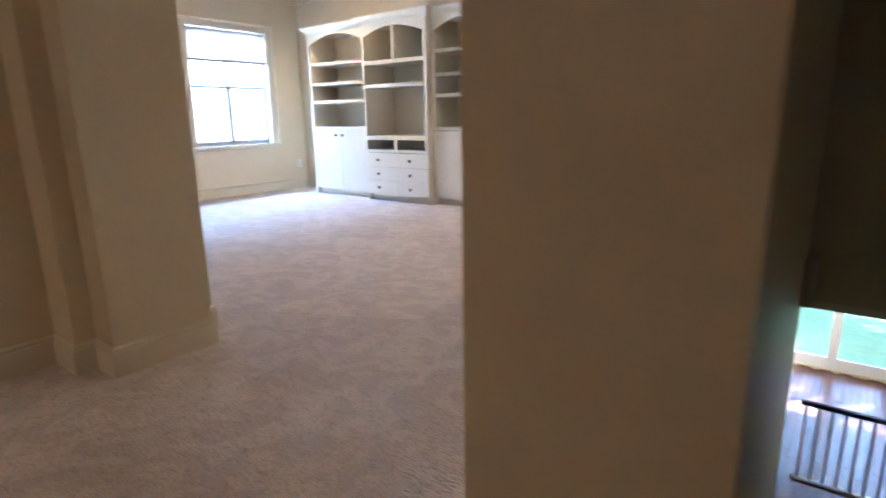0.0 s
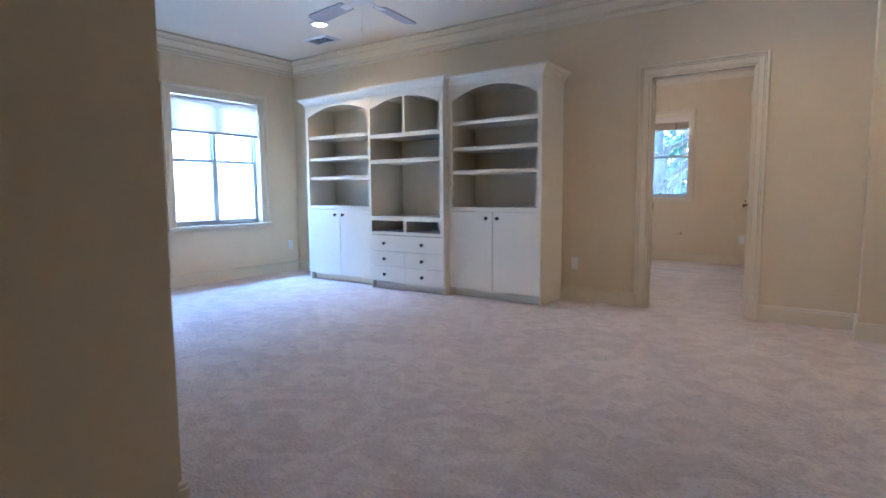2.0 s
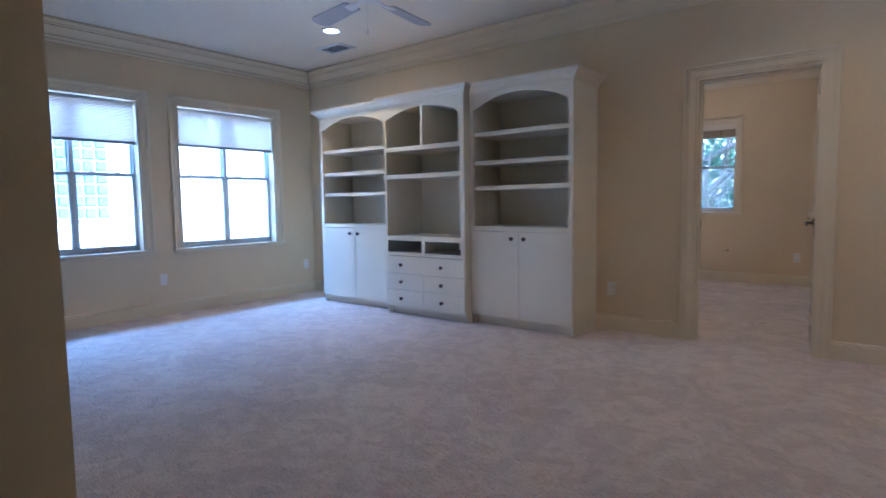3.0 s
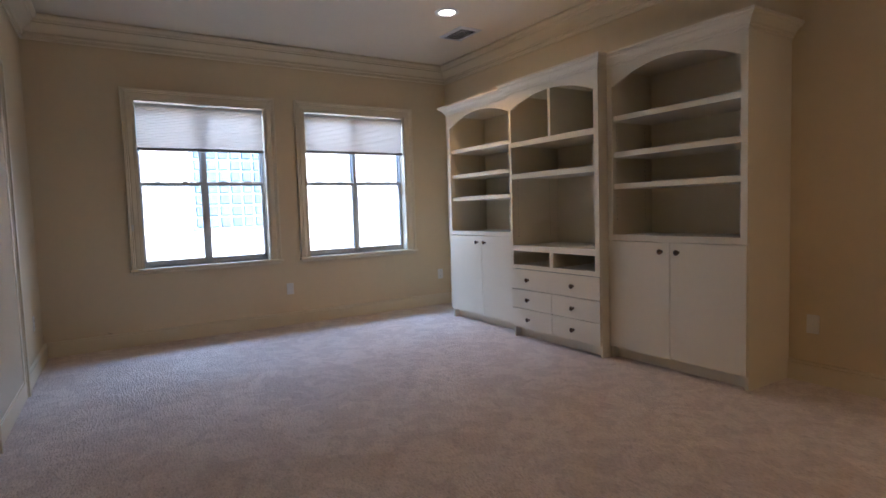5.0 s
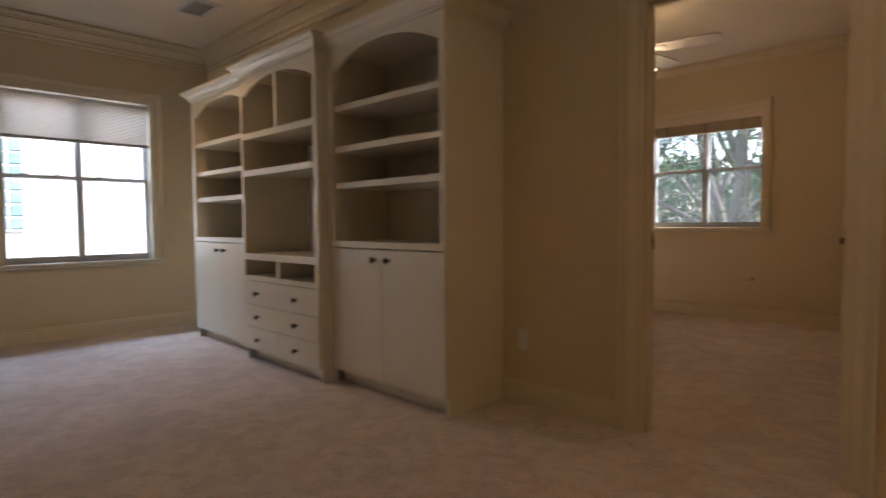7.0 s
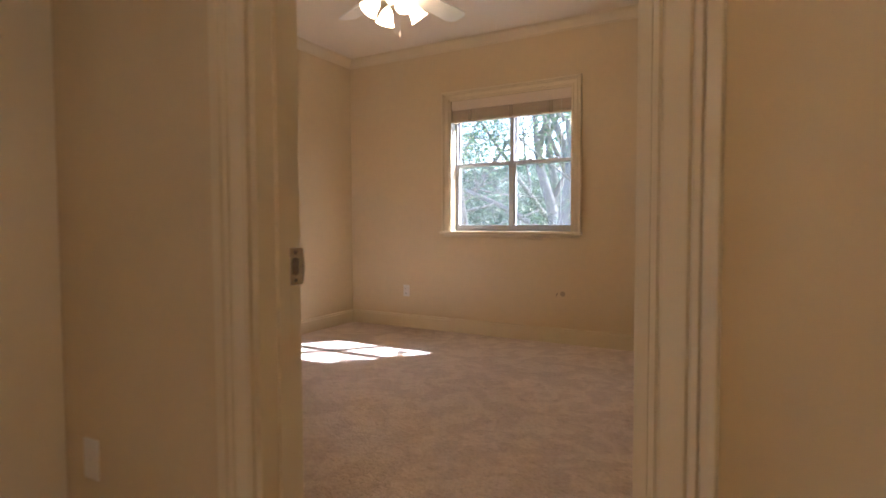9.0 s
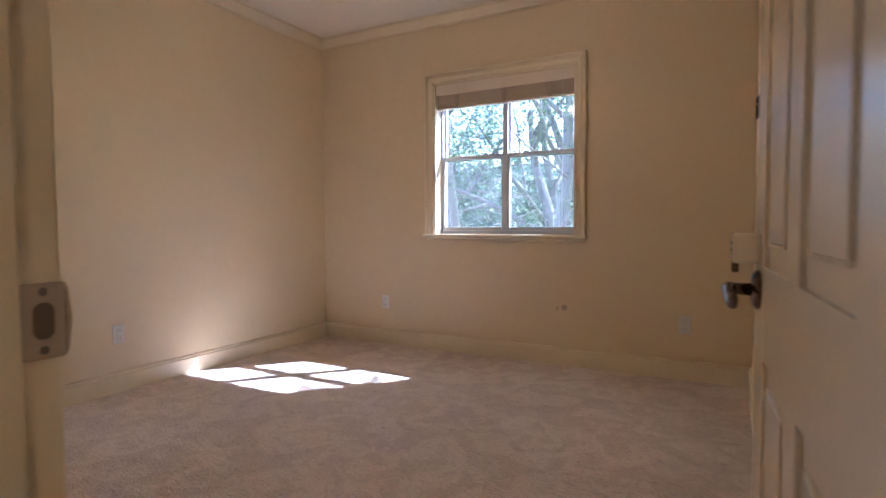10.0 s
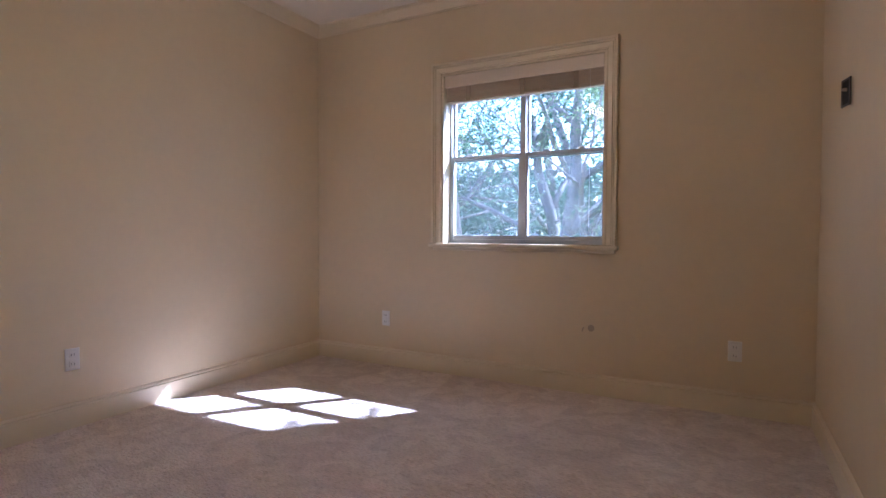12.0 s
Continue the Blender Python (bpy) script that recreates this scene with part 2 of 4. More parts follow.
def prism(outline, axis, lo, hi, bm=None):
    """An outline of two coordinates pushed along one axis."""
    bm = bm or bmesh.new()
    put = {"x": lambda a, b, c: (c, a, b), "y": lambda a, b, c: (a, c, b), "z": lambda a, b, c: (a, b, c)}[axis]
    low, high = ([bm.verts.new(put(a, b, c)) for a, b in outline] for c in (lo, hi))
    n = len(outline)
    for k in range(n):
        bm.faces.new((low[k], low[(k + 1) % n], high[(k + 1) % n], high[k]))
    bm.faces.new(low[::-1])
    bm.faces.new(high)
    return bm


def sweep(path, up, profile, closed=False, bm=None):
    """A moulding: the profile (offset to the left of the path, height along up) drawn along the path with mitred corners."""
    bm = bm or bmesh.new()
    pts, up = [Vector(p) for p in path], Vector(up)
    n = len(pts)
    rings = []
    for k, p in enumerate(pts):
        before = (p - pts[k - 1]).normalized() if k or closed else (pts[1] - p).normalized()
        after = (pts[(k + 1) % n] - p).normalized() if k < n - 1 or closed else before
        a, b = up.cross(before), up.cross(after)
        side = (a + b).normalized()
        side /= max(0.2, side.dot(a))
        rings.append([bm.verts.new(p + side * o + up * h) for o, h in profile])
    m = len(profile)
    for k in range(n if closed else n - 1):
        a, b = rings[k], rings[(k + 1) % n]
        for j in range(m):
            bm.faces.new((a[j], a[(j + 1) % m], b[(j + 1) % m], b[j]))
    if not closed:
        bm.faces.new(rings[0][::-1])
        bm.faces.new(rings[-1])
    return bm


def wall_mesh(a, b, thick, z0, z1, openings=()):
    """A wall from a to b (its face line, the body to the right of the way), with openings (from, to, low, high) along it."""
    a, b = Vector((*a, 0)), Vector((*b, 0))
    way = (b - a).normalized()
    right = Vector((way.y, -way.x, 0))
    length = (b - a).length
    us = sorted({0, length, *[u for o in openings for u in o[:2]]})
    zs = sorted({z0, z1, *[z for o in openings for z in o[2:]]})

    def solid(i, j):
        if not (0 <= i < len(us) - 1 and 0 <= j < len(zs) - 1):
            return False
        u, z = (us[i] + us[i + 1]) / 2, (zs[j] + zs[j + 1]) / 2
        return not any(o[0] < u < o[1] and o[2] < z < o[3] for o in openings)

    bm = bmesh.new()
    made = {}

    def v(i, j, s):
        if (i, j, s) not in made:
            made[i, j, s] = bm.verts.new(a + way * us[i] + right * (thick * s) + Vector((0, 0, zs[j])))
        return made[i, j, s]

    for i in range(len(us) - 1):
        for j in range(len(zs) - 1):
            if not solid(i, j):
                continue
            for s in (0, 1):
                bm.faces.new((v(i, j, s), v(i + 1, j, s), v(i + 1, j + 1, s), v(i, j + 1, s)))
            for di, dj, p, q in ((-1, 0, (i, j), (i, j + 1)), (1, 0, (i + 1, j), (i + 1, j + 1)), (0, -1, (i, j), (i + 1, j)), (0, 1, (i, j + 1), (i + 1, j + 1))):
                if not solid(i + di, j + dj):
                    bm.faces.new((v(*p, 0), v(*q, 0), v(*q, 1), v(*p, 1)))
    return bm


def tube(points, radii, sides=8, bm=None):
    bm = bm or bmesh.new()
    points = [Vector(p) for p in points]
    rings = []
    for k, p in enumerate(points):
        d = (points[min(k + 1, len(points) - 1)] - points[max(k - 1, 0)]).normalized()
        a = d.orthogonal().normalized()
        b = d.cross(a)
        if rings:
            flat = old - d * old.dot(d)
            a = flat.normalized() if flat.length > 1e-4 else a
            b = d.cross(a)
        old = a
        rings.append([bm.verts.new(p + (a * math.cos(t) + b * math.sin(t)) * radii[k]) for t in [2 * math.pi * i / sides for i in range(sides)]])
    for r, q in zip(rings, rings[1:]):
        for i in range(sides):
            bm.faces.new((r[i], r[(i + 1) % sides], q[(i + 1) % sides], q[i]))
    bm.faces.new(rings[0][::-1])
    bm.faces.new(rings[-1])
    return bm


def structure(name, bm, mat, label, category):
    return tagged(part(name, bm, mat), label, category, kind="structure")


# ---- plan ----
H, H2 = 2.80, 2.71                      # ceilings of the large room and the bedroom
WX, NY, SY, SN, SW = -6.58, 5.96, 1.62, 1.72, 1.90          # window wall, bookcase wall, wall towards the hall
DL, DR, DTOP = -1.87, -1.05, 2.06       # doorway between the rooms
N2 = 9.71                               # window wall of the bedroom
WT = 0.12
WIN_A, WIN_B, WZ = (2.665, 3.815), (4.208, 5.388), (0.69, 2.20)
WIN_C, WCZ = (-3.475, -2.302), (0.955, 2.175)

# ---- large structure ----
structure("floor", prism([(-6.9, -2.4), (0.9, -2.4), (0.9, 1.15), (0.29, 1.15), (0.29, 1.30), (0.09, 1.30), (0.09, 6.02), (-0.6, 6.02), (-0.6, 10.0), (-5.2, 10.0), (-5.2, 6.02), (-6.9, 6.02)], "z", -0.25, 0.0), CARPET, "cream plush carpet with brushed pile, wall to wall", "carpet")
structure("ceiling_1", prism([(-6.9, -2.4), (0.3, -2.4), (0.3, 6.02), (-6.9, 6.02)], "z", H, H + 0.2), CEIL, "flat white painted ceiling of the large room", "ceiling")
structure("ceiling_2", prism([(-5.2, 6.02), (-0.6, 6.02), (-0.6, 10.0), (-5.2, 10.0)], "z", H2, H + 0.2), CEIL, "flat white painted ceiling of the bedroom", "ceiling")
structure("ceiling_3", prism([(0.3, -2.4), (4.2, -2.4), (4.2, 10.8), (0.3, 10.8)], "z", H, H + 0.2), CEIL, "flat white ceiling above the landing and stairwell", "ceiling")

structure("wall_west", wall_mesh((WX, 1.5), (WX, 6.1), -0.20, -0.25, H, [(WIN_A[0] - 1.5, WIN_A[1] - 1.5, *WZ), (WIN_B[0] - 1.5, WIN_B[1] - 1.5, *WZ)]), WALL, "cream painted wall with two windows", "wall")
structure("wall_north", wall_mesh((0.3, NY), (-6.78, NY), WT, -0.25, H, [(0.3 - DR, 0.3 - DL, -0.25, DTOP)]), WALL, "cream painted wall behind the bookcases with a doorway", "wall")
structure("wall_south", prism([(-6.78, 1.10), (-2.165, 1.10), (-2.165, 1.185), (-2.0, 1.185), (-2.0, SY), (-2.165, SY), (-2.165, SN), (-6.78, SW)], "z", -0.25, H), WALL, "cream painted thick wall with a stepped opening to the hall", "wall")
structure("wall_hall_west", wall_mesh((-2.38, 1.10), (-2.38, -2.4), 0.15, -0.25, H), WALL, "cream painted hall wall in shade", "wall")
structure("wall_hall_south", wall_mesh((-2.6, -2.4), (4.2, -2.4), 0.15, -3.1, H), WALL, "plain cream wall closing the hall", "wall")
structure("wall_east", prism([(-0.222, 1.175), (-0.065, 1.175), (-0.065, 1.095), (0.295, 1.095), (0.295, 1.34), (0.10, 1.34), (0.10, 6.08), (-0.10, 6.08), (-0.10, SN), (-0.10, SY), (-0.222, SY)], "z", -0.25, H), WALL, "cream painted wall end at the opening beside the stairwell", "wall")
structure("wall_step", box(-0.31, -0.1, 5.62, NY, 0, H, 0.008), WALL, "cream painted stepped pier in the room corner", "wall")
# the bedroom, a little out of square
structure("wall_bedroom_north", wall_mesh((-0.9, N2), (-4.85, N2), 0.22, -0.25, H, [(-0.9 - WIN_C[1], -0.9 - WIN_C[0], *WCZ)]), WALL, "cream painted bedroom wall with one window", "wall")
structure("wall_bedroom_west", wall_mesh((-4.659, N2 + 0.2), (-4.545, NY + WT), 0.15, -0.25, H), WALL, "cream painted bedroom wall beside the patch of sun", "wall")
structure("wall_bedroom_east", prism([(-1.183, N2 + 0.2), (-1.05, NY + WT), (-0.90, NY + WT), (-1.03, N2 + 0.2)], "z", -0.25, H), WALL, "cream painted bedroom wall behind the open door", "wall")

# mouldings
BASE = [(0, 0), (0.017, 0), (0.017, 0.106), (0.009, 0.110), (0.009, 0.113), (0.014, 0.117), (0.012, 0.124), (0.003, 0.130), (0, 0.130)]
CROWN = [(0, 0), (0, -0.185), (0.014, -0.185), (0.018, -0.172), (0.008, -0.166), (0.010, -0.150), (0.026, -0.146), (0.030, -0.134), (0.022, -0.128), (0.034, -0.112), (0.062, -0.088), (0.092, -0.066), (0.088, -0.058), (0.104, -0.052), (0.108, -0.040), (0.126, -0.030), (0.136, -0.020), (0.136, -0.008), (0.13, 0)]
CASING = [(0.004, 0), (0.004, 0.014), (0.012, 0.016), (0.016, 0.011), (0.020, 0.013), (0.052, 0.016), (0.056, 0.011), (0.060, 0.020), (0.068, 0.022), (0.071, 0.016), (0.074, 0.030), (0.092, 0.034), (0.095, 0.030), (0.095, 0)]


def base_run(points):
    ob = tagged(part("baseboard", sweep([(*p, 0) for p in points], (0, 0, 1), BASE), TRIM), "cream painted baseboard with a beaded top edge", "baseboard", kind="structure")
    return ob


base_run([(-1.955, NY), (-2.68, NY)])
base_run([(-5.818, NY), (WX, NY), (WX, SW), (-2.165, SN), (-2.165, SY), (-2.0, SY), (-2.0, 1.185), (-2.165, 1.185), (-2.165, 1.10), (-2.38, 1.10), (-2.38, -2.4)])
base_run([(-0.10, 1.72), (-0.10, 5.62), (-0.31, 5.62), (-0.31, NY), (-0.955, NY)])
base_run([(0.295, 1.095), (-0.065, 1.095), (-0.065, 1.175), (-0.222, 1.175), (-0.222, SY), (-0.10, SY)])
base_run([(-1.052, 6.14), (-1.176, N2), (-4.652, N2), (-4.548, NY + WT), (-1.955, NY + WT)])


COVE = [(0, 0), (0, -0.085), (0.008, -0.085), (0.010, -0.076), (0.006, -0.073), (0.012, -0.066), (0.030, -0.044), (0.046, -0.020), (0.052, -0.017), (0.052, -0.008), (0.060, -0.006), (0.060, 0)]


def crown_run(points, top, profile, label, closed=True):
    return tagged(part("crown_moulding", sweep([(*p, top) for p in points], (0, 0, 1), profile, closed), TRIM), label, "crown moulding", kind="structure")


crown_run([(-0.10, SN), (-0.10, 5.62), (-0.31, 5.62), (-0.31, NY), (WX, NY), (WX, SW), (-2.165, SN)], H, CROWN, "cream painted layered crown moulding")
crown_run([(-1.05, NY + WT), (-1.176, N2), (-4.652, N2), (-4.548, NY + WT)], H2, COVE, "narrow cream painted crown moulding")


# ---- doorway ----
door_1 = thing("door_1", "cream painted door casing with layered moulding round the doorway", "door frame", (0, 0, 0), kind="structure")
part("casing", sweep([(DL, NY, 0), (DL, NY, DTOP), (DR, NY, DTOP), (DR, NY, 0)], (0, -1, 0), CASING), TRIM, door_1)
part("casing", sweep([(DR, NY + WT, 0), (DR, NY + WT, DTOP), (DL, NY + WT, DTOP), (DL, NY + WT, 0)], (0, 1, 0), CASING), TRIM, door_1)
part("jamb", box(DL - 0.002, DL + 0.016, NY - 0.004, NY + WT + 0.004, 0, DTOP - 0.016, 0.002), TRIM, door_1)
part("jamb", box(DR - 0.016, DR + 0.002, NY - 0.004, NY + WT + 0.004, 0, DTOP - 0.016, 0.002), TRIM, door_1)
part("head_jamb", box(DL - 0.002, DR + 0.002, NY - 0.004, NY + WT + 0.004, DTOP - 0.016, DTOP + 0.002, 0.002), TRIM, door_1)
part("door_stop", box(DL + 0.016, DL + 0.028, NY + 0.045, NY + 0.08, 0, DTOP - 0.028, 0.002), TRIM, door_1)
part("door_stop", box(DR - 0.028, DR - 0.016, NY + 0.045, NY + 0.08, 0, DTOP - 0.028, 0.002), TRIM, door_1)
part("door_stop", box(DL + 0.016, DR - 0.016, NY + 0.045, NY + 0.08, DTOP - 0.028, DTOP - 0.016, 0.002), TRIM, door_1)
sx, sy, sz = DL + 0.016, NY + WT - 0.014, 0.925
plate = [(sy + cy + 0.007 * math.cos(a), sz + cz + 0.007 * math.sin(a)) for cy, cz, a0 in ((0.018, 0.036, 0), (-0.018, 0.036, 90), (-0.018, -0.036, 180), (0.018, -0.036, 270)) for a in (radians(a0 + 30 * k) for k in range(4))]
sp = part("strike_plate", prism(plate, "x", sx, sx + 0.002), CHROME, door_1, "satin nickel strike plate")
part("lip", tube([(sx + 0.001, sy + 0.024, sz - 0.036), (sx + 0.001, sy + 0.026, sz), (sx + 0.001, sy + 0.024, sz + 0.036)], [0.002, 0.004, 0.002], 8), CHROME, sp)
part("strike_hole", prism([(sy + 0.011 * math.cos(a), sz + (0.010 if math.sin(a) > 0 else -0.010) + 0.011 * math.sin(a)) for a in (radians(15 + 30 * k) for k in range(12))], "x", sx + 0.0015, sx + 0.0026), STEEL, sp)
for dz in (-0.033, 0.033):
    part("screw", lathe([(0.005, 0), (0.0045, 0.0012), (0.001, 0.0006)], 12, pose(sx + 0.002, sy, sz + dz, 0, 90, 0)), STEEL, sp)



def panel_door():
    """A six-panel door, hinge at the origin, along +x, 0.036 thick in y."""
    d = thing("open_door", "cream painted six-panel door standing open against the wall", "door", (DR - 0.002, NY + WT + 0.036, 0.012), 90 + 5.4)
    w, h, t = 0.775, 2.02, 0.036
    bm = bmesh.new()
    for x0, x1 in ((0, 0.115), (0.66, w)):
        box(x0, x1, 0, t, 0, h, 0.002, bm)
    for z0, z1 in ((0, 0.22), (0.80, 0.95), (1.55, 1.66), (1.90, h)):
        box(0.115, 0.66, 0.0005, t - 0.0005, z0, z1, 0, bm)
    for z0, z1 in ((0.22, 0.80), (0.95, 1.55), (1.66, 1.90)):
        box(0.345, 0.43, 0.0005, t - 0.0005, z0, z1, 0, bm)
    part("stile_frame", bm, DOORP, d)
    for x0, x1 in ((0.115, 0.345), (0.43, 0.66)):
        for z0, z1 in ((0.22, 0.80), (0.95, 1.55), (1.66, 1.90)):
            bm = box(x0 - 0.003, x1 + 0.003, 0.007, t - 0.007, z0 - 0.003, z1 + 0.003)
            for s in (0, 1):
                y0, y1 = (0.0025, 0.0075) if s == 0 else (t - 0.0075, t - 0.0025)
                box(x0 + 0.035, x1 - 0.035, y0, y1, z0 + 0.035, z1 - 0.035, 0.006, bm, 1)
            sweep([(x0, 0.0005, z0), (x0, 0.0005, z1), (x1, 0.0005, z1), (x1, 0.0005, z0)], (0, 1, 0), [(-0.0008, 0.0008), (-0.0008, 0.0075), (-0.014, 0.0075), (-0.005, 0.002)], True, bm)
            sweep([(x0, t - 0.0005, z0), (x1, t - 0.0005, z0), (x1, t - 0.0005, z1), (x0, t - 0.0005, z1)], (0, -1, 0), [(-0.0008, 0.0008), (-0.0008, 0.0075), (-0.014, 0.0075), (-0.005, 0.002)], True, bm)
            part("panel", bm, DOORP, d)
    kx, kz = w - 0.065, 0.908
    for s in (1, -1):
        m = pose(kx, t if s > 0 else 0, kz, -90 * s, 0, 0)
        part("rosette", lathe([(0.033, 0), (0.033, 0.005), (0.027, 0.011), (0.014, 0.014)], 24, m), PEWTER, d, "dark bronze rosette", True)
        y_out = t if s > 0 else 0.0
        bar = [(0, 0.010, 0), (0, 0.038, 0.001), (-0.006, 0.047, 0.003), (-0.022, 0.050, 0.004), (-0.050, 0.049, -0.004), (-0.078, 0.047, -0.014), (-0.098, 0.046, -0.014), (-0.108, 0.046, -0.004), (-0.102, 0.046, 0.005), (-0.094, 0.046, 0.001)]
        part("door_lever", tube([(kx + a, y_out + s * b, kz + c) for a, b, c in bar], [0.011, 0.010, 0.010, 0.009, 0.0085, 0.008, 0.0075, 0.007, 0.006, 0.004], 12), PEWTER, d, "dark bronze scrolled door lever", True)
    cover = part("latch_guard", box(kx - 0.010, kx + 0.045, t, t + 0.042, 0.952, 1.004, 0.005), DOORP, d, "cream plastic latch guard above the knob")
    part("slot", box(kx + 0.005, kx + 0.03, t + 0.0412, t + 0.0428, 0.972, 0.976), DARKGAP, cover)
    part("slot", box(kx + 0.005, kx + 0.03, t + 0.0412, t + 0.0428, 0.984, 0.988), DARKGAP, cover)
    part("bolt", lathe([(0.006, 0), (0.006, 0.016), (0.004, 0.018)], 10, pose(kx + 0.02, t + 0.036, 0.953, 180, 0, 0)), PEWTER, cover, "short dark bolt")
    part("latch_plate", box(w - 0.001, w + 0.002, 0.006, t - 0.006, 0.895, 0.955, 0.0005), CHROME, d)
    for z in (0.22, 1.02, 1.80):
        part("hinge", lathe([(0.007, z - 0.045), (0.007, z + 0.045)], 10, pose(-0.006, t + 0.004, 0)), DOORP, d, "painted hinge")
    return d


panel_door()


# a closed door in the wall towards the hall
door_3 = thing("door_3", "closed cream door in a layered casing on the side wall", "door", (-4.88, 1.8307, 0), 180 - 2.335, kind="structure")
part("casing", sweep([(-0.43, 0, 0), (-0.43, 0, DTOP), (0.43, 0, DTOP), (0.43, 0, 0)], (0, -1, 0), CASING), TRIM, door_3)
part("door_leaf", box(-0.425, 0.425, -0.012, 0.0, 0.012, DTOP - 0.006, 0.002), DOORP, door_3)

# ---- windows ----
def window(name, at, rz, w, z0, z1, label, trim=1.0, screens=False):
    """Origin at the middle of the opening's foot on the wall face; +x along the wall, -y into the room, +y outwards."""
    o = thing(name, label, "window", (*at, 0), rz, kind="structure")
    h = w / 2
    part("casing", sweep([(-h, 0, z0), (-h, 0, z1), (h, 0, z1), (h, 0, z0)], (0, -1, 0), [(a * trim, b) for a, b in CASING]), TRIM, o)
    part("window_sill", box(-h - 0.095 * trim - 0.013, h + 0.095 * trim + 0.013, -0.052, 0.10, z0 - 0.028, z0 + 0.0, 0.007), TRIM, o)
    part("apron", box(-h - 0.085 * trim, h + 0.085 * trim, -0.018, 0.0, z0 - 0.052, z0 - 0.028, 0.005), TRIM, o)
    bm = bmesh.new()
    box(-h - 0.002, -h + 0.012, -0.003, 0.10, z0, z1, 0, bm)
    box(h - 0.012, h + 0.002, -0.003, 0.10, z0, z1, 0, bm)
    box(-h + 0.012, h - 0.012, -0.003, 0.10, z1 - 0.012, z1 + 0.002, 0, bm)
    part("jamb_liner", bm, TRIM, o)
    f = 0.014
    fr = bmesh.new()
    box(-h + 0.012, -h + 0.012 + f, 0.10, 0.17, z0, z1, 0.003, fr)
    box(h - 0.012 - f, h - 0.012, 0.10, 0.17, z0, z1, 0.003, fr)
    box(-h + 0.012 + f, h - 0.012 - f, 0.10, 0.17, z0, z0 + 0.03, 0.003, fr)
    box(-h + 0.012 + f, h - 0.012 - f, 0.10, 0.17, z1 - 0.012, z1, 0.003, fr)
    box(-0.02, 0.02, 0.098, 0.17, z0 + 0.03, z1 - 0.012, 0.003, fr)
    part("window_frame", fr, VINYL, o, "pale grey vinyl window frame")
    zm = z0 + (z1 - z0) * 0.505
    for x0, x1 in ((-h + 0.012 + f, -0.02), (0.02, h - 0.012 - f)):
        for y0, a, b in ((0.105, z0 + 0.03, zm + 0.018), (0.136, zm - 0.018, z1 - 0.012)):
            s = bmesh.new()
            box(x0, x0 + 0.014, y0, y0 + 0.028, a, b, 0.002, s)
            box(x1 - 0.014, x1, y0, y0 + 0.028, a, b, 0.002, s)
            box(x0 + 0.014, x1 - 0.014, y0, y0 + 0.028, a, a + 0.026, 0.002, s)
            box(x0 + 0.014, x1 - 0.014, y0, y0 + 0.028, b - 0.026, b, 0.002, s)
            sash = part("sash", s, VINYL, o)
            p = part("pane", box(x0 + 0.012, x1 - 0.012, y0 + 0.012, y0 + 0.016, a + 0.024, b - 0.024), GLASS, sash)
            p.visible_shadow = False
        if screens:
            p = part("insect_screen", box(x0 + 0.01, x1 - 0.01, 0.150, 0.1515, z0 + 0.03, zm), SCREEN, o, "fine grey insect screen")
            p.visible_shadow = False
        for x in (x0 + (x1 - x0) * 0.28, x0 + (x1 - x0) * 0.72):
            part("sash_lock", box(x - 0.022, x + 0.022, 0.100, 0.128, zm + 0.018, zm + 0.032, 0.004), VINYL, o)
    return o


window("window_1", (WX, sum(WIN_A) / 2), 90, WIN_A[1] - WIN_A[0], *WZ, "double-hung twin window with a half-raised pleated shade")
window("window_2", (WX, sum(WIN_B) / 2), 90, WIN_B[1] - WIN_B[0], *WZ, "double-hung twin window beside the bookcase")
window("window_3", (sum(WIN_C) / 2, N2), 0, WIN_C[1] - WIN_C[0], *WCZ, "double-hung twin bedroom window looking out on trees", 0.80, True)


def pleated_shade(at, rz, w, top, bottom):
    o = thing("pleated_shade", "cream honeycomb shade drawn halfway down the window", "window shade", (*at, 0), rz, group="pleated shades")
    h = w / 2 - 0.018
    part("headrail", box(-h, h, 0.02, 0.065, top - 0.058, top - 0.026, 0.004), WHITE, o)
    n = 26
    step = (top - 0.058 - bottom - 0.02) / n
    front, back = [], []
    for k in range(n):
        z = top - 0.058 - k * step
        front += [(0.036, z), (0.026, z - step / 2)]
        back += [(0.040, z), (0.050, z - step / 2)]
    front.append((0.036, bottom + 0.02))
    back.append((0.040, bottom + 0.02))
    bm = bmesh.new()
    for line in (front, back):
        rows = [(bm.verts.new((-h + 0.004, y, z)), bm.verts.new((h - 0.004, y, z))) for y, z in line]
        for (a, b), (c, d) in zip(rows, rows[1:]):
            bm.faces.new((a, b, d, c))
    part("fabric", bm, SHADE, o, "translucent pleated fabric")
    part("bottom_rail", box(-h, h, 0.022, 0.054, bottom, bottom + 0.026, 0.004), RAILG, o, "grey-beige bottom rail")
    part("cord", tube([(h - 0.02, 0.016, bottom + 0.01), (h - 0.018, 0.016, bottom - 0.3), (h - 0.016, 0.018, bottom - 0.62)], [0.0012] * 3, 5), WHITE, o)
    part("cord_tassel", lathe([(0.003, 0), (0.006, 0.006), (0.006, 0.03), (0.002, 0.036)], 10, pose(h - 0.016, 0.018, bottom - 0.655)), WHITE, o)
    return o


pleated_shade((WX, sum(WIN_A) / 2), 90, WIN_A[1] - WIN_A[0], WZ[1], 1.752)
pleated_shade((WX, sum(WIN_B) / 2), 90, WIN_B[1] - WIN_B[0], WZ[1], 1.770)


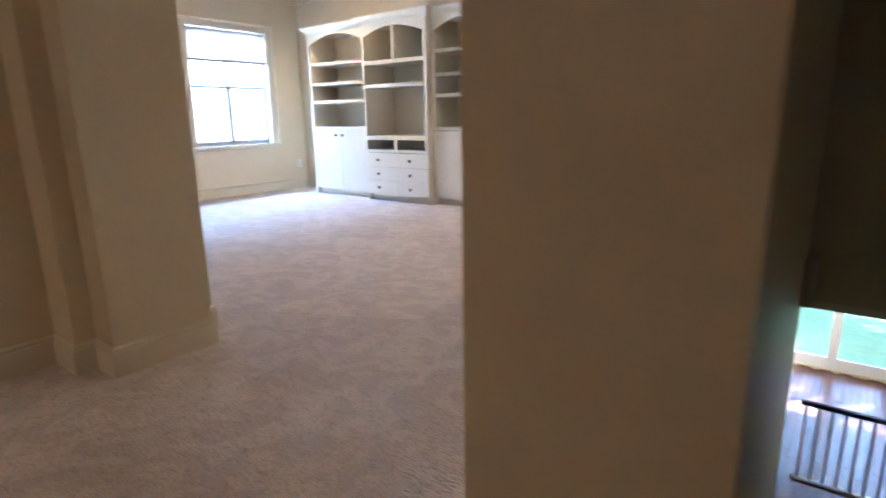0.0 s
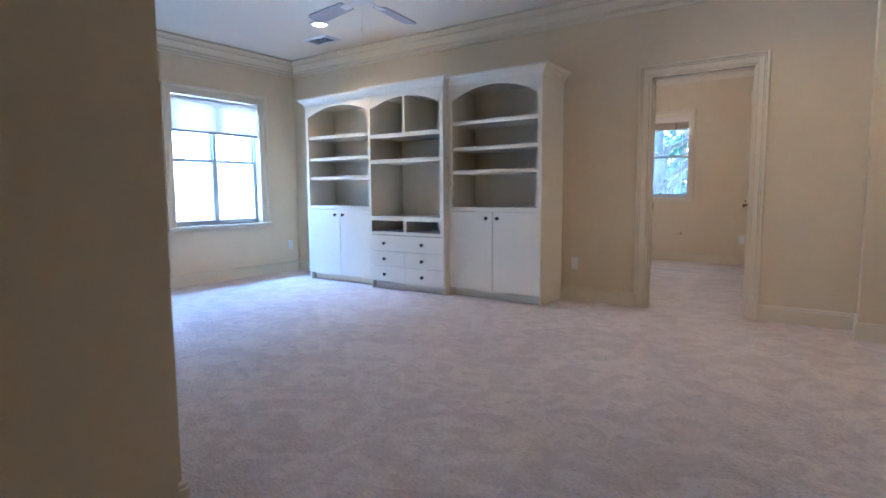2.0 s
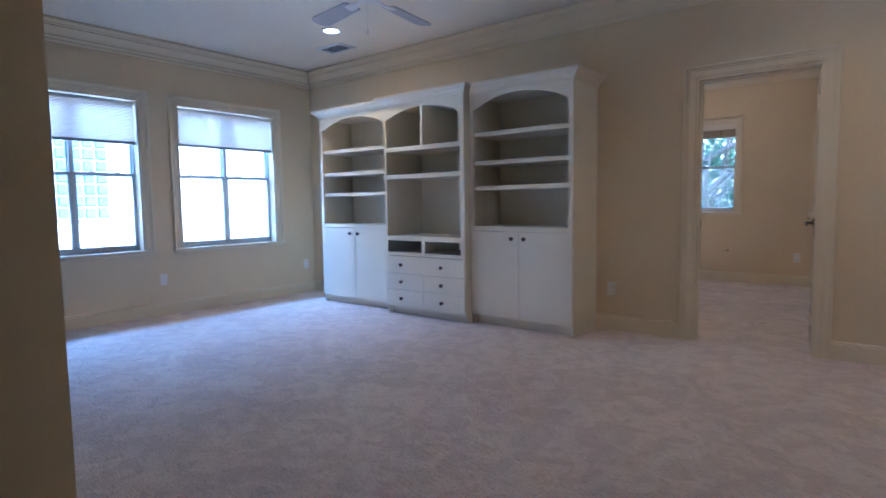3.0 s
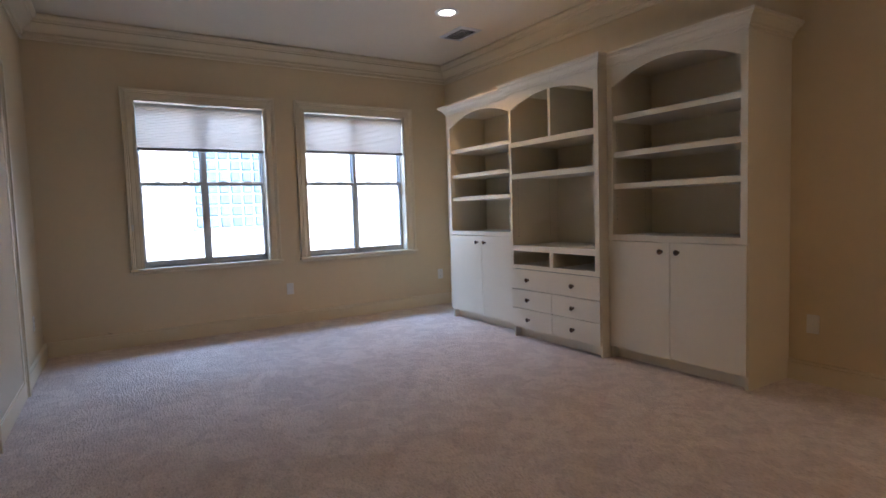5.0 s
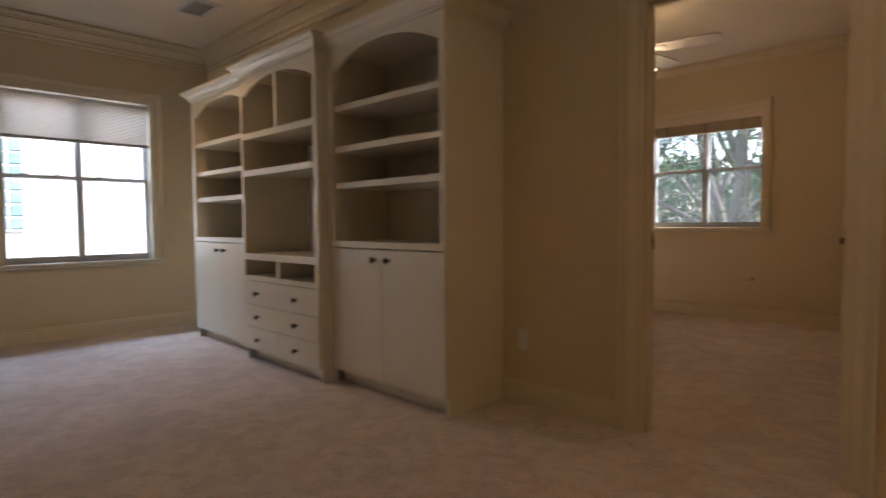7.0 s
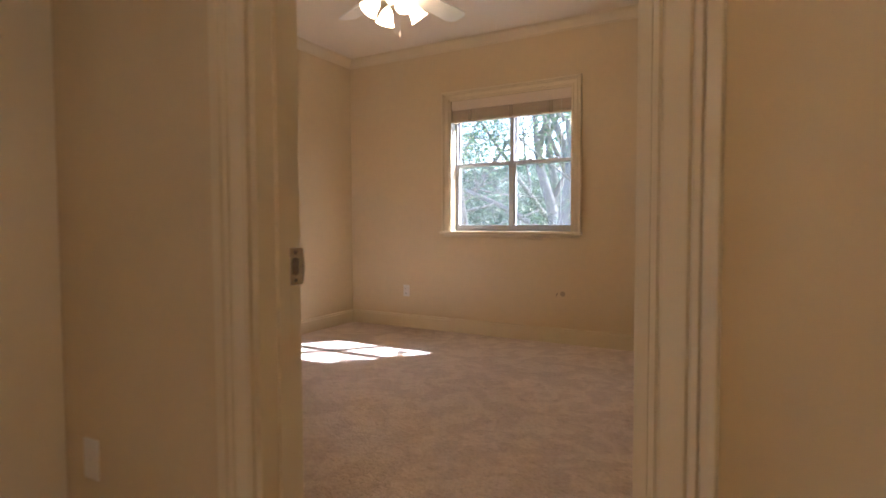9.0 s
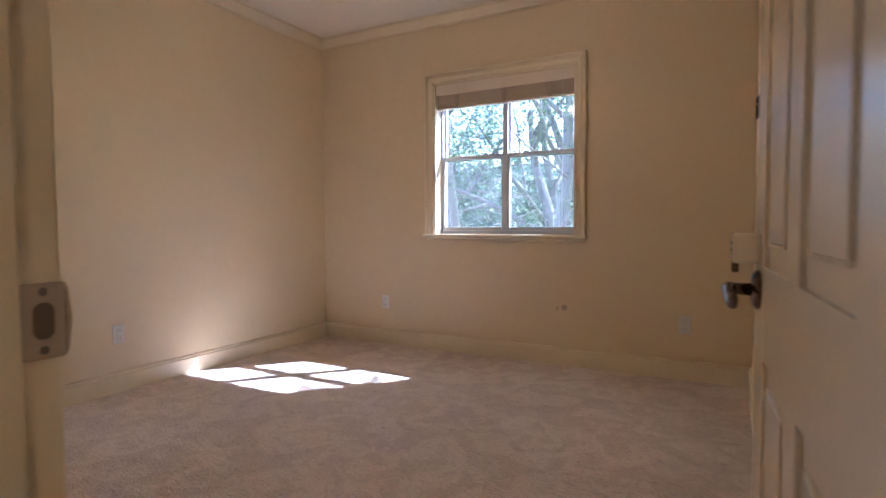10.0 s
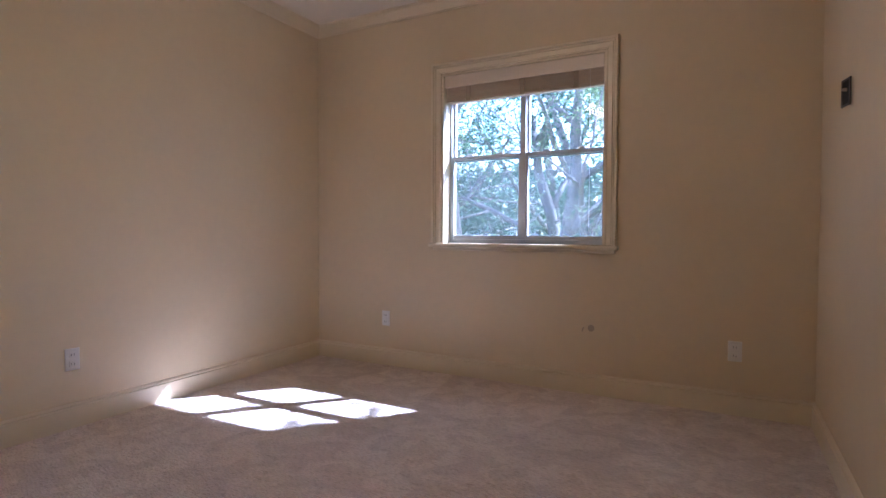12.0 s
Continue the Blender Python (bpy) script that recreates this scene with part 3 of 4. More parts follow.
def wood_blind(at, rz, w, top, bottom):
    o = thing("wooden_blind", "raised wooden slat blind with a cream valance in the bedroom window", "window blind", (*at, 0), rz)
    h = w / 2 - 0.015
    part("valance", box(-h, h, 0.008, 0.022, top - 0.10, top - 0.012, 0.004), VALANCE, o)
    part("headrail", box(-h + 0.01, h - 0.01, 0.026, 0.075, top - 0.06, top - 0.014, 0.003), WHITE, o)
    slat = mesh_of(box(-h + 0.006, h - 0.006, -0.025, 0.025, -0.0015, 0.0015, 0.0006), "slat", SLAT)
    n = 22
    for k in range(n):
        s = new("slat", slat)
        s.parent = o
        s.matrix_basis = pose(random.uniform(-0.001, 0.001), 0.050 + random.uniform(-0.002, 0.002), bottom + 0.024 + k * (top - 0.085 - bottom - 0.024) / n, random.uniform(-1.5, 1.5), 0, 0)
    part("bottom_rail", box(-h + 0.004, h - 0.004, 0.024, 0.076, bottom, bottom + 0.018, 0.003), SLAT, o)
    for x in (-h * 0.68, 0.02, h * 0.68):
        part("ladder_tape", box(x - 0.017, x + 0.017, 0.0215, 0.0235, bottom + 0.004, top - 0.08), TAPE, o)
    part("lift_cord", tube([(h - 0.09, 0.02, top - 0.1), (h - 0.088, 0.018, 1.5), (h - 0.09, 0.02, 1.02)], [0.0013] * 3, 5), WHITE, o)
    return o


wood_blind((sum(WIN_C) / 2, N2), 0, WIN_C[1] - WIN_C[0], WCZ[1], 1.968)


# ---- bookcases ----
def knob(parent, x, y, z):
    return part("knob", lathe([(0.011, 0), (0.009, 0.004), (0.0065, 0.012), (0.013, 0.018), (0.0185, 0.023), (0.0185, 0.028), (0.012, 0.033), (0.004, 0.034)], 18, pose(x, y, z, 90, 0, 0)), PEWTER, parent, "dark pewter knob", True)


def arch_rail(x0, x1, y0, y1, spring, peak, top):
    """The board above an open bay, cut to a shallow arch."""
    pts = [(x0, spring), (x0, top), (x1, top), (x1, spring)]
    n = 18
    mid, half, rise = (x0 + x1) / 2, (x1 - x0) / 2 - 0.012, peak - spring
    r = (half * half + rise * rise) / (2 * rise)
    curve = [(mid + half * (1 - 2 * k / n), peak - r + math.sqrt(max(0, r * r - (half * (1 - 2 * k / n)) ** 2))) for k in range(n + 1)]
    return prism(pts + curve, "y", y0, y1)


def case_crown(o, x0, x1, yf, yb, z0, z1, left=True, right=True):
    prof = [(0, 0), (-0.008, 0), (-0.010, 0.014), (-0.018, 0.018), (-0.022, 0.030), (-0.042, 0.052), (-0.058, 0.060), (-0.062, 0.070), (-0.070, 0.074), (-0.070, z1 - z0), (0, z1 - z0)]
    path = [(x0, yf, z0), (x1, yf, z0)]
    if left:
        path = [(x0, yb, z0)] + path
    if right:
        path = path + [(x1, yb, z0)]
    return part("crown", sweep(path, (0, 0, 1), prof), CASE, o)


def bookcase(x0, x1, yf, yb, doors, label, left=True, right=True, lift=0.0):
    o = thing("bookcase", label, "bookcase", ((x0 + x1) / 2, yb, 0), group="built-in wall unit")
    c = (x0 + x1) / 2
    w, d = (x1 - x0) / 2, yf - yb        # front lies at negative y
    t = 0.02
    part("side_panel", box(-w, -w + t, d + 0.002, 0, 0, 2.11, 0.0015), CASE, o)
    part("side_panel", box(w - t, w, d + 0.002, 0, 0, 2.11, 0.0015), CASE, o)
    part("back_panel", box(-w + t, w - t, -0.012, -0.002, 0.09, 2.11), CASE, o)
    part("top_panel", box(-w + t, w - t, d + 0.03, -0.012, 2.09, 2.11), CASE, o)
    part("kick_board", box(-w + t, w - t, d + 0.06, d + 0.075, 0, 0.088), CASE, o)
    stile = 0.043
    if doors:
        part("stile", box(-w, -w + stile, d - 0.018, d + 0.002, 0.872, 2.11, 0.002), CASE, o)
        part("stile", box(w - stile, w, d - 0.018, d + 0.002, 0.872, 2.11, 0.002), CASE, o)
        part("arch_rail", arch_rail(-w + stile, w - stile, d - 0.017, d + 0.002, 1.965, 2.075, 2.11), CASE, o)
        part("ledge_rail", box(-w + stile, w - stile, d - 0.017, d + 0.002, 0.872, 0.912, 0.002), CASE, o)
        part("deck", box(-w + t, w - t, d + 0.002, -0.012, 0.88, 0.905), CASE, o)
        part("bottom_panel", box(-w + t, w - t, d + 0.004, -0.012, 0.088, 0.106), CASE, o)
        for z in (1.247 + lift, 1.474 + lift, 1.73 + lift):
            part("shelf", box(-w + t + 0.001, w - t - 0.001, d + 0.006, -0.013, z - 0.019, z + 0.019, 0.002), CASE, o)
        for s in (-1, 1):
            a, b = (-w + 0.003, -0.002) if s < 0 else (0.002, w - 0.003)
            door = part("door", box(a, b, d - 0.019, d, 0.09, 0.866, 0.002), CASE, o)
            knob(door, s * 0.062, d - 0.019, 0.806)
        # dark strip behind the joint of the two doors, coloured as shade
        part("partition", box(-0.004, 0.004, d + 0.003, d + 0.02, 0.11, 0.86), DARKGAP, o)
        holes = bmesh.new()
        for sx in (-1, 1):
            for y in (d + 0.06, -0.09):
                for k in range(22):
                    z = 1.02 + 0.032 * k
                    box(sx * (w - t) - 0.0008, sx * (w - t) + 0.0008, y - 0.0025, y + 0.0025, z - 0.0025, z + 0.0025, 0, holes)
        tagged(part("shelf_pin_holes", holes, DARKGAP, o), kind="stuff")
    else:
        part("stile", box(-w, -w + 0.032, d - 0.018, d + 0.002, 0.605, 2.11, 0.002), CASE, o)
        part("stile", box(w - 0.045, w, d - 0.018, d + 0.002, 0.605, 2.11, 0.002), CASE, o)
        a, b = -w + 0.032, w - 0.045
        part("arch_rail", arch_rail(a, b, d - 0.017, d + 0.002, 1.965, 2.058, 2.11), CASE, o)
        part("divider", box(-0.016, 0.012, d - 0.016, -0.012, 1.685, 2.07, 0.002), CASE, o)
        for z0, z1 in ((1.643, 1.687), (1.373, 1.417), (0.758, 0.806), (0.605, 0.640)):
            part("rail", box(a, b, d - 0.017, d + 0.002, z0, z1, 0.002), CASE, o)
            part("shelf", box(-w + t, w - t, d + 0.003, -0.013, z0 + 0.012, z1 - 0.004), CASE, o)
        part("bay_divider", box(-0.022, 0.018, d - 0.0165, -0.012, 0.641, 0.757, 0.002), CASE, o)
        rows = [(0.428, 0.600, True), (0.262, 0.424, False), (0.090, 0.258, False)]
        for z0, z1, whole in rows:
            spans = [(-w + 0.002, w - 0.002)] if whole else [(-w + 0.002, -0.006), (-0.003, w - 0.002)]
            for x_0, x_1 in spans:
                dr = part("drawer_front", box(x_0, x_1, d - 0.021, d - 0.001, z0, z1, 0.002), CASE, o)
                for kx in (-0.28, 0.235):
                    if x_0 < kx < x_1:
                        knob(dr, kx, d - 0.021, (z0 + z1) / 2)
        # body blackened so that the gaps between drawers look shaded
        part("drawer_carcass", box(-w + t, w - t, d + 0.012, -0.013, 0.09, 0.60), DARKGAP, o)
        holes = bmesh.new()
        for sx in (-1, 1):
            for y in (d + 0.06, -0.12):
                for k in range(16):
                    z = 0.88 + 0.032 * k
                    box(sx * (w - t) - 0.0008, sx * (w - t) + 0.0008, y - 0.0025, y + 0.0025, z - 0.0025, z + 0.0025, 0, holes)
        tagged(part("shelf_pin_holes", holes, DARKGAP, o), kind="stuff")
    case_crown(o, -w, w, d - 0.018, -0.001, 2.10, 2.19, left, right)
    return o


YB = NY - 0.002
bookcase(-5.816, -4.712, 5.493, YB, True, "cream bookcase with arched open shelves over doors, beside the windows", True, False, -0.008)
bookcase(-4.708, -3.702, 5.404, YB, False, "cream bookcase with an empty television bay above three drawer rows", True, True)
bookcase(-3.698, -2.677, 5.493, YB, True, "cream bookcase with arched open shelves over doors, near the doorway", False, True, 0.011)
bm = bmesh.new()
tube([(-3.95, 5.60, 0.808), (-4.0, 5.66, 0.811), (-4.06, 5.70, 0.818), (-4.10, 5.66, 0.812), (-4.04, 5.61, 0.809), (-3.92, 5.66, 0.810), (-3.83, 5.74, 0.815), (-3.76, 5.80, 0.85)], [0.003] * 8, 6, bm)
tagged(part("cable", bm, CABLE, None, smooth=True), "thin white cable lying coiled in the empty television bay", "cable")


# ---- fixtures ----
def outlet(at, rz, blank=False):
    o = thing("wall_outlet", "white wall outlet plate above the baseboard" if not blank else "white blank wall plate above the baseboard", "outlet", at, rz, group="wall outlets")
    part("plate", box(-0.036, 0.036, -0.007, 0, -0.058, 0.058, 0.003), WHITE, o)
    if not blank:
        for z in (0.025, -0.025):
            r = part("receptacle", box(-0.017, 0.017, -0.010, -0.006, z - 0.016, z + 0.016, 0.003), WHITE, o)
            for x in (-0.007, 0.007):
                part("slot", box(x - 0.0012, x + 0.0012, -0.0108, -0.0095, z - 0.005, z + 0.006), DARKGAP, r)
    else:
        part("screw", box(-0.003, 0.003, -0.0085, -0.0065, -0.003, 0.003), VENTM, o)
    return o


outlet((WX, 3.985, 0.372), 90, True)
outlet((WX, 5.815, 0.366), 90)
outlet((-2.54, NY, 0.363), 0, True)
outlet((-3.97, N2, 0.363), 0)
outlet((-1.562, N2, 0.363), 0)
outlet((-4.592, 7.738, 0.362), 90 - 1.7)
outlet((-1.108, 7.75, 0.45), -90 - 2.0)
outlet((-6.1, SW - 0.03, 0.372), 180 - 3.5)

ebox = thing("electrical_box", "open metal electrical box in the wall with no cover", "electrical box", (-1.162, 8.924, 1.605), -76)
part("box_rim", sweep([(-0.04, -0.002, -0.055), (0.04, -0.002, -0.055), (0.04, -0.002, 0.055), (-0.04, -0.002, 0.055)], (0, -1, 0), [(0, 0), (0, 0.004), (0.008, 0.004), (0.008, 0)], True), STEEL, ebox)
# flat near-black sheet for the shaded inside of the box
part("box_back", box(-0.04, 0.04, -0.0035, -0.001, -0.055, 0.055), DARKGAP, ebox)
part("wire_nut", lathe([(0.008, 0), (0.006, 0.014), (0.003, 0.018)], 8, pose(0.006, -0.004, 0.01, 90, 0, 0)), TAPE, ebox)

coax = thing("cable_stub", "short cut cable stub poking out of the wall", "cable", (-2.411, N2, 0.413))
part("stub", tube([(-0.015, 0, 0.01), (-0.017, -0.012, 0.006), (-0.019, -0.018, -0.012)], [0.005, 0.005, 0.004], 7), TAPE, coax)
part("filler_patch", lathe([(0.022, 0), (0.02, 0.0015), (0.008, 0.002)], 14, pose(0.032, 0, 0.01, 90, 0, 0)), TAPE, coax)


hold = thing("cord_cleat", "small white cord cleat on the window casing", "cleat", (WX + 0.016, 2.60, 1.06), 90)
part("cleat_bar", box(-0.008, 0.008, -0.016, -0.010, -0.028, 0.028, 0.003), WHITE, hold)
part("cleat_post", box(-0.005, 0.005, -0.011, 0.0, -0.010, 0.010, 0.002), WHITE, hold)
stub = thing("cable_stub", "thin cut cable end above the baseboard under the window", "cable", (WX, 2.36, 0.15), 90)
part("stub", tube([(0, 0.0, 0), (0.002, -0.02, -0.004), (0.03, -0.028, -0.010)], [0.004, 0.004, 0.003], 7), TAPE, stub)


def recessed_light(x, y):
    o = thing("recessed_light", "round recessed ceiling light, switched on; two of three are added", "ceiling light", (x, y, H))
    part("trim_ring", lathe([(0.062, -0.001), (0.068, -0.008), (0.092, -0.010), (0.102, -0.006), (0.104, 0.0)], 32), WHITE, o, "", True)
    part("lens", lathe([(0.062, -0.0045), (0.060, -0.003), (0.02, -0.0015)], 32), LENS, o, "glowing frosted lens")
    return o


# second and third are unseen, added to warm the door wall and the hall
RECESSED = [(-4.95, 4.95, 5.0), (-0.95, 4.75, 3.6), (-1.6, -1.35, 2.2)]
for px, py, power in RECESSED:
    recessed_light(px, py)
# area lamps added outside the windows in place of blue light from the sky
for eye, target, width, power in (((WX - 1.6, sum(WIN_A) / 2, 3.0), (-4.9, sum(WIN_A) / 2, 0.0), 1.6, 19.0), ((WX - 1.6, sum(WIN_B) / 2, 3.0), (-4.9, sum(WIN_B) / 2, 0.0), 1.6, 19.0), ((sum(WIN_C) / 2, N2 + 0.85, 2.75), (sum(WIN_C) / 2, 8.5, 0.0), 1.0, 0.35)):
    lamp = new("sky_fill_lamp", bpy.data.lights.new("sky_fill_lamp", "AREA"))
    lamp.data.shape, lamp.data.size, lamp.data.size_y, lamp.data.energy, lamp.data.color = "RECTANGLE", width, 0.9, power, (0.50, 0.72, 1.0)
    lamp.matrix_world = look(eye, target)
for px, py, power in RECESSED:
    rl = new("recessed_lamp", bpy.data.lights.new("recessed_lamp", "SPOT"))
    rl.data.energy, rl.data.spot_size, rl.data.spot_blend, rl.data.shadow_soft_size, rl.data.color = power, radians(150), 1.0, 0.06, (1.0, 0.54, 0.125)
    rl.matrix_world = look((px, py, H - 0.02), (px, py, 0))

vent = thing("ceiling_vent", "white metal ceiling air vent with louvred slats", "air vent", (-5.375, 5.375, H), 0)
part("frame", sweep([(-0.15, -0.09, 0), (0.15, -0.09, 0), (0.15, 0.09, 0), (-0.15, 0.09, 0)], (0, 0, 1), [(0, 0), (0, -0.014), (-0.028, -0.009), (-0.036, 0)], True), VENTM, vent)
part("backing", box(-0.15, 0.15, -0.09, 0.09, -0.002, -0.0005), DARKGAP, vent)
slat_me = mesh_of(box(-0.15, 0.15, -0.008, 0.008, -0.0006, 0.0006), "slat", VENTM)
for k in range(11):
    s = new("slat", slat_me)
    s.parent = vent
    s.matrix_basis = pose(0, -0.08 + 0.016 * k, -0.008, 24, 0, 0)


def ceiling_fan(x, y, rz, lights, drop, label, size=1.0, top=H):
    o = thing("ceiling_fan", label, "ceiling fan", (x, y, top), rz)
    part("canopy", lathe([(0.03, -0.07), (0.06, -0.045), (0.072, -0.01), (0.072, 0)], 28), FANW, o, "", True)
    part("downrod", lathe([(0.013, -drop + 0.08), (0.013, -0.05)], 14), FANW, o)
    z = -drop
    profile = [(0.02, z - 0.06), (0.055, z - 0.052), (0.07, z - 0.03), (0.075, z - 0.005), (0.055, z + 0.012), (0.06, z + 0.03), (0.068, z + 0.06), (0.078, z + 0.145), (0.082, z + 0.16), (0.06, z + 0.17), (0.02, z + 0.175)] if lights else [(0.03, z - 0.04), (0.06, z - 0.036), (0.08, z - 0.025), (0.085, z - 0.012), (0.105, z + 0.0), (0.115, z + 0.05), (0.10, z + 0.085), (0.05, z + 0.10), (0.02, z + 0.105)]
    part("motor_housing", lathe(profile, 32), FANW, o, "", True)
    outline = [(0.19, -0.055), (0.56, -0.068), (0.60, -0.06), (0.625, -0.035), (0.625, 0.035), (0.60, 0.06), (0.56, 0.068), (0.19, 0.055)]
    iron = [(0.07, -0.018), (0.14, -0.012), (0.20, -0.035), (0.25, -0.03), (0.26, 0.0), (0.25, 0.03), (0.20, 0.035), (0.14, 0.012), (0.07, 0.018)]
    blade_me = mesh_of(prism([(a * size, b * size) for a, b in outline], "z", -0.004, 0.004), "blade", FANW if lights else BLADE)
    iron_me = mesh_of(prism(iron, "z", -0.009, -0.004), "blade_iron", FANW)
    for k in range(5):
        b = new("blade", blade_me)
        b.parent = o
        b.matrix_basis = pose(0, 0, z - 0.02, 0, 0, 72 * k) @ pose(0, 0, 0, -13 if lights else 11, 0, 0)
        i = new("blade_iron", iron_me)
        i.parent = b
    if lights:
        part("switch_housing", lathe([(0.03, z - 0.12), (0.05, z - 0.112), (0.056, z - 0.085), (0.05, z - 0.055)], 24), FANW, o, "", True)
    if lights:
        for k in range(4):
            m = pose(0, 0, z - 0.105, 0, 0, 45 + 90 * k) @ pose(0.06, 0, 0, 0, 0, 0)
            part("lamp_arm", tube([m @ Vector(p) for p in ((-0.02, 0, 0), (0.02, 0, 0.004), (0.045, 0, -0.01))], [0.009] * 3, 8), FANW, o)
            sh = m @ pose(0.045, 0, -0.012, 0, 180 - 38, 0)
            part("lamp_shade", lathe([(0.018, 0), (0.026, 0.01), (0.036, 0.03), (0.042, 0.055), (0.048, 0.078), (0.058, 0.092), (0.055, 0.092), (0.040, 0.06)], 22, sh), BULBGLASS, o, "glowing frosted tulip glass", True)
    chain = bmesh.new()
    zc = z - (0.12 if lights else 0.04)
    for k in range(28):
        bmesh.ops.create_icosphere(chain, subdivisions=1, radius=0.0022, matrix=Matrix.Translation((0.035, 0, zc - k * 0.006)))
    part("pull_chain", chain, VENTM, o)
    part("chain_pull", lathe([(0.003, zc - 0.205), (0.006, zc - 0.195), (0.005, zc - 0.175), (0.002, zc - 0.168)], 10, pose(0.035, 0, 0)), FANW, o)
    return o


ceiling_fan(-3.30, 3.85, 170, False, 0.35, "white ceiling fan with blades darkened for shade and a hanging pull chain", 1.06)
ceiling_fan(-2.81, 7.86, 11, True, 0.27, "white five-blade ceiling fan with four lit tulip lamps", 1.06, H2)
fl = new("fan_lamp", bpy.data.lights.new("fan_lamp", "POINT"))
fl.data.energy, fl.data.shadow_soft_size, fl.data.color = 0.18, 0.1, (1.0, 0.60, 0.28)
fl.location = (-2.81, 7.86, 2.14)

# ---- stairwell and the floor below ----
LZ = -3.0
structure("lower_floor", box(-1.0, 4.2, 1.0, 10.6, LZ - 0.2, LZ - 0.02), WOODF, "dark wooden subfloor of the storey below", "floor")
boards = thing("wood_floor", "polished dark oak board floor of the storey below", "floor", (0, 0, LZ), kind="structure")
board_me = mesh_of(box(-0.045, 0.045, -0.7, 0.7, -0.02, 0.0, 0.0015, segments=1), "floor_board", WOODF)
for i in range(18):
    for j in range(3):
        b = new("floor_board", board_me)
        b.parent = boards
        b.matrix_basis = pose(-0.2 + i * 0.0915, 6.7 + j * 1.405 + (i * 37 % 10) * 0.06, 0)
structure("wall_stair_west", wall_mesh((0.10, 1.0), (0.10, 5.1), -0.3, -3.1, -0.25), WALL, "cream painted stairwell wall below the landing", "wall")
structure("wall_stair_east", wall_mesh((4.2, 10.6), (4.2, -2.4), -0.15, -3.1, H), WALL, "plain cream stairwell wall", "wall")
structure("wall_bulkhead", box(0.102, 4.2, 5.10, 5.25, -0.35, H + 0.05), WALL, "cream painted upper wall across the stairwell", "wall")
structure("trim_stair", box(0.102, 0.17, 4.9, 5.098, -0.35, -0.01, 0.006), TRIM, "cream painted trim block at the foot of the upper stairwell wall", "trim")
structure("ceiling_lower", box(-1.0, 4.2, 5.25, 10.6, -0.45, -0.35), CEIL, "flat ceiling of the storey below", "ceiling")
structure("wall_landing", box(0.9, 4.2, -2.4, 1.0, -3.1, 0.0), CARPET, "carpeted landing edge beside the stairs", "wall")
structure("wall_lower_north", wall_mesh((4.2, 10.45), (-1.0, 10.45), 0.2, -3.1, -0.35, [(0.9, 4.65, LZ + 0.02, LZ + 2.35)]), WALL, "cream wall with tall glazed doors", "wall")
structure("wall_lower_west", wall_mesh((-0.7, 5.0), (-0.7, 10.6), -0.2, -3.1, -0.25), WALL, "plain wall of the storey below", "wall")
fd = thing("door_2", "row of white glazed garden doors letting in sun", "glazed door", (0, 10.45, LZ), kind="structure")
for k in range(5):
    x = -0.47 + k * 0.75
    bm = bmesh.new()
    box(x, x + 0.062, 0.03, 0.075, 0.02, 2.35, 0.004, bm)
    box(x + 0.688, x + 0.75, 0.03, 0.075, 0.02, 2.35, 0.004, bm)
    box(x + 0.062, x + 0.688, 0.03, 0.075, 0.02, 0.20, 0.004, bm)
    box(x + 0.062, x + 0.688, 0.03, 0.075, 2.24, 2.35, 0.004, bm)
    leaf = part("door_leaf", bm, WHITE, fd)
    p = part("pane", box(x + 0.060, x + 0.690, 0.05, 0.055, 0.19, 2.25), GLASS, leaf)
    p.visible_shadow = False
rail = thing("stair_railing", "dark wooden handrail on slim white balusters", "railing", (0, 7.06, LZ))
part("handrail", prism([(-0.03, 0.91), (0.03, 0.91), (0.034, 0.93), (0.024, 0.955), (-0.024, 0.955), (-0.034, 0.93)], "x", 0.105, 3.2), RAILW, rail, "near-black varnished handrail")
part("shoe_rail", box(0.105, 3.2, -0.025, 0.025, 0.0, 0.03, 0.004), WHITE, rail)
bal = mesh_of(box(-0.016, 0.016, -0.016, 0.016, 0.03, 0.912, 0.003, segments=1), "baluster", WHITE)
for k in range(26):
    b = new("baluster", bal)
    b.parent = rail
    b.matrix_basis = pose(0.16 + 0.12 * k, 0, 0)

# ---- outside ----
structure("ground", prism([(-400, -400), (400, -400), (400, 400), (-400, 400)], "z", -3.6, -3.25), GRASS, "lawn reaching away under the trees", "ground")
structure("wall_shell_roof", box(-7.1, 4.4, -2.6, 10.7, H + 0.2, H + 0.35), ROOFM, "flat dark roof over the rooms", "roof")
structure("wall_shell_lower", box(-6.78, -1.0, -2.4, 9.93, -3.25, -0.26), STUCCO, "pale outer wall of the storey below", "wall")


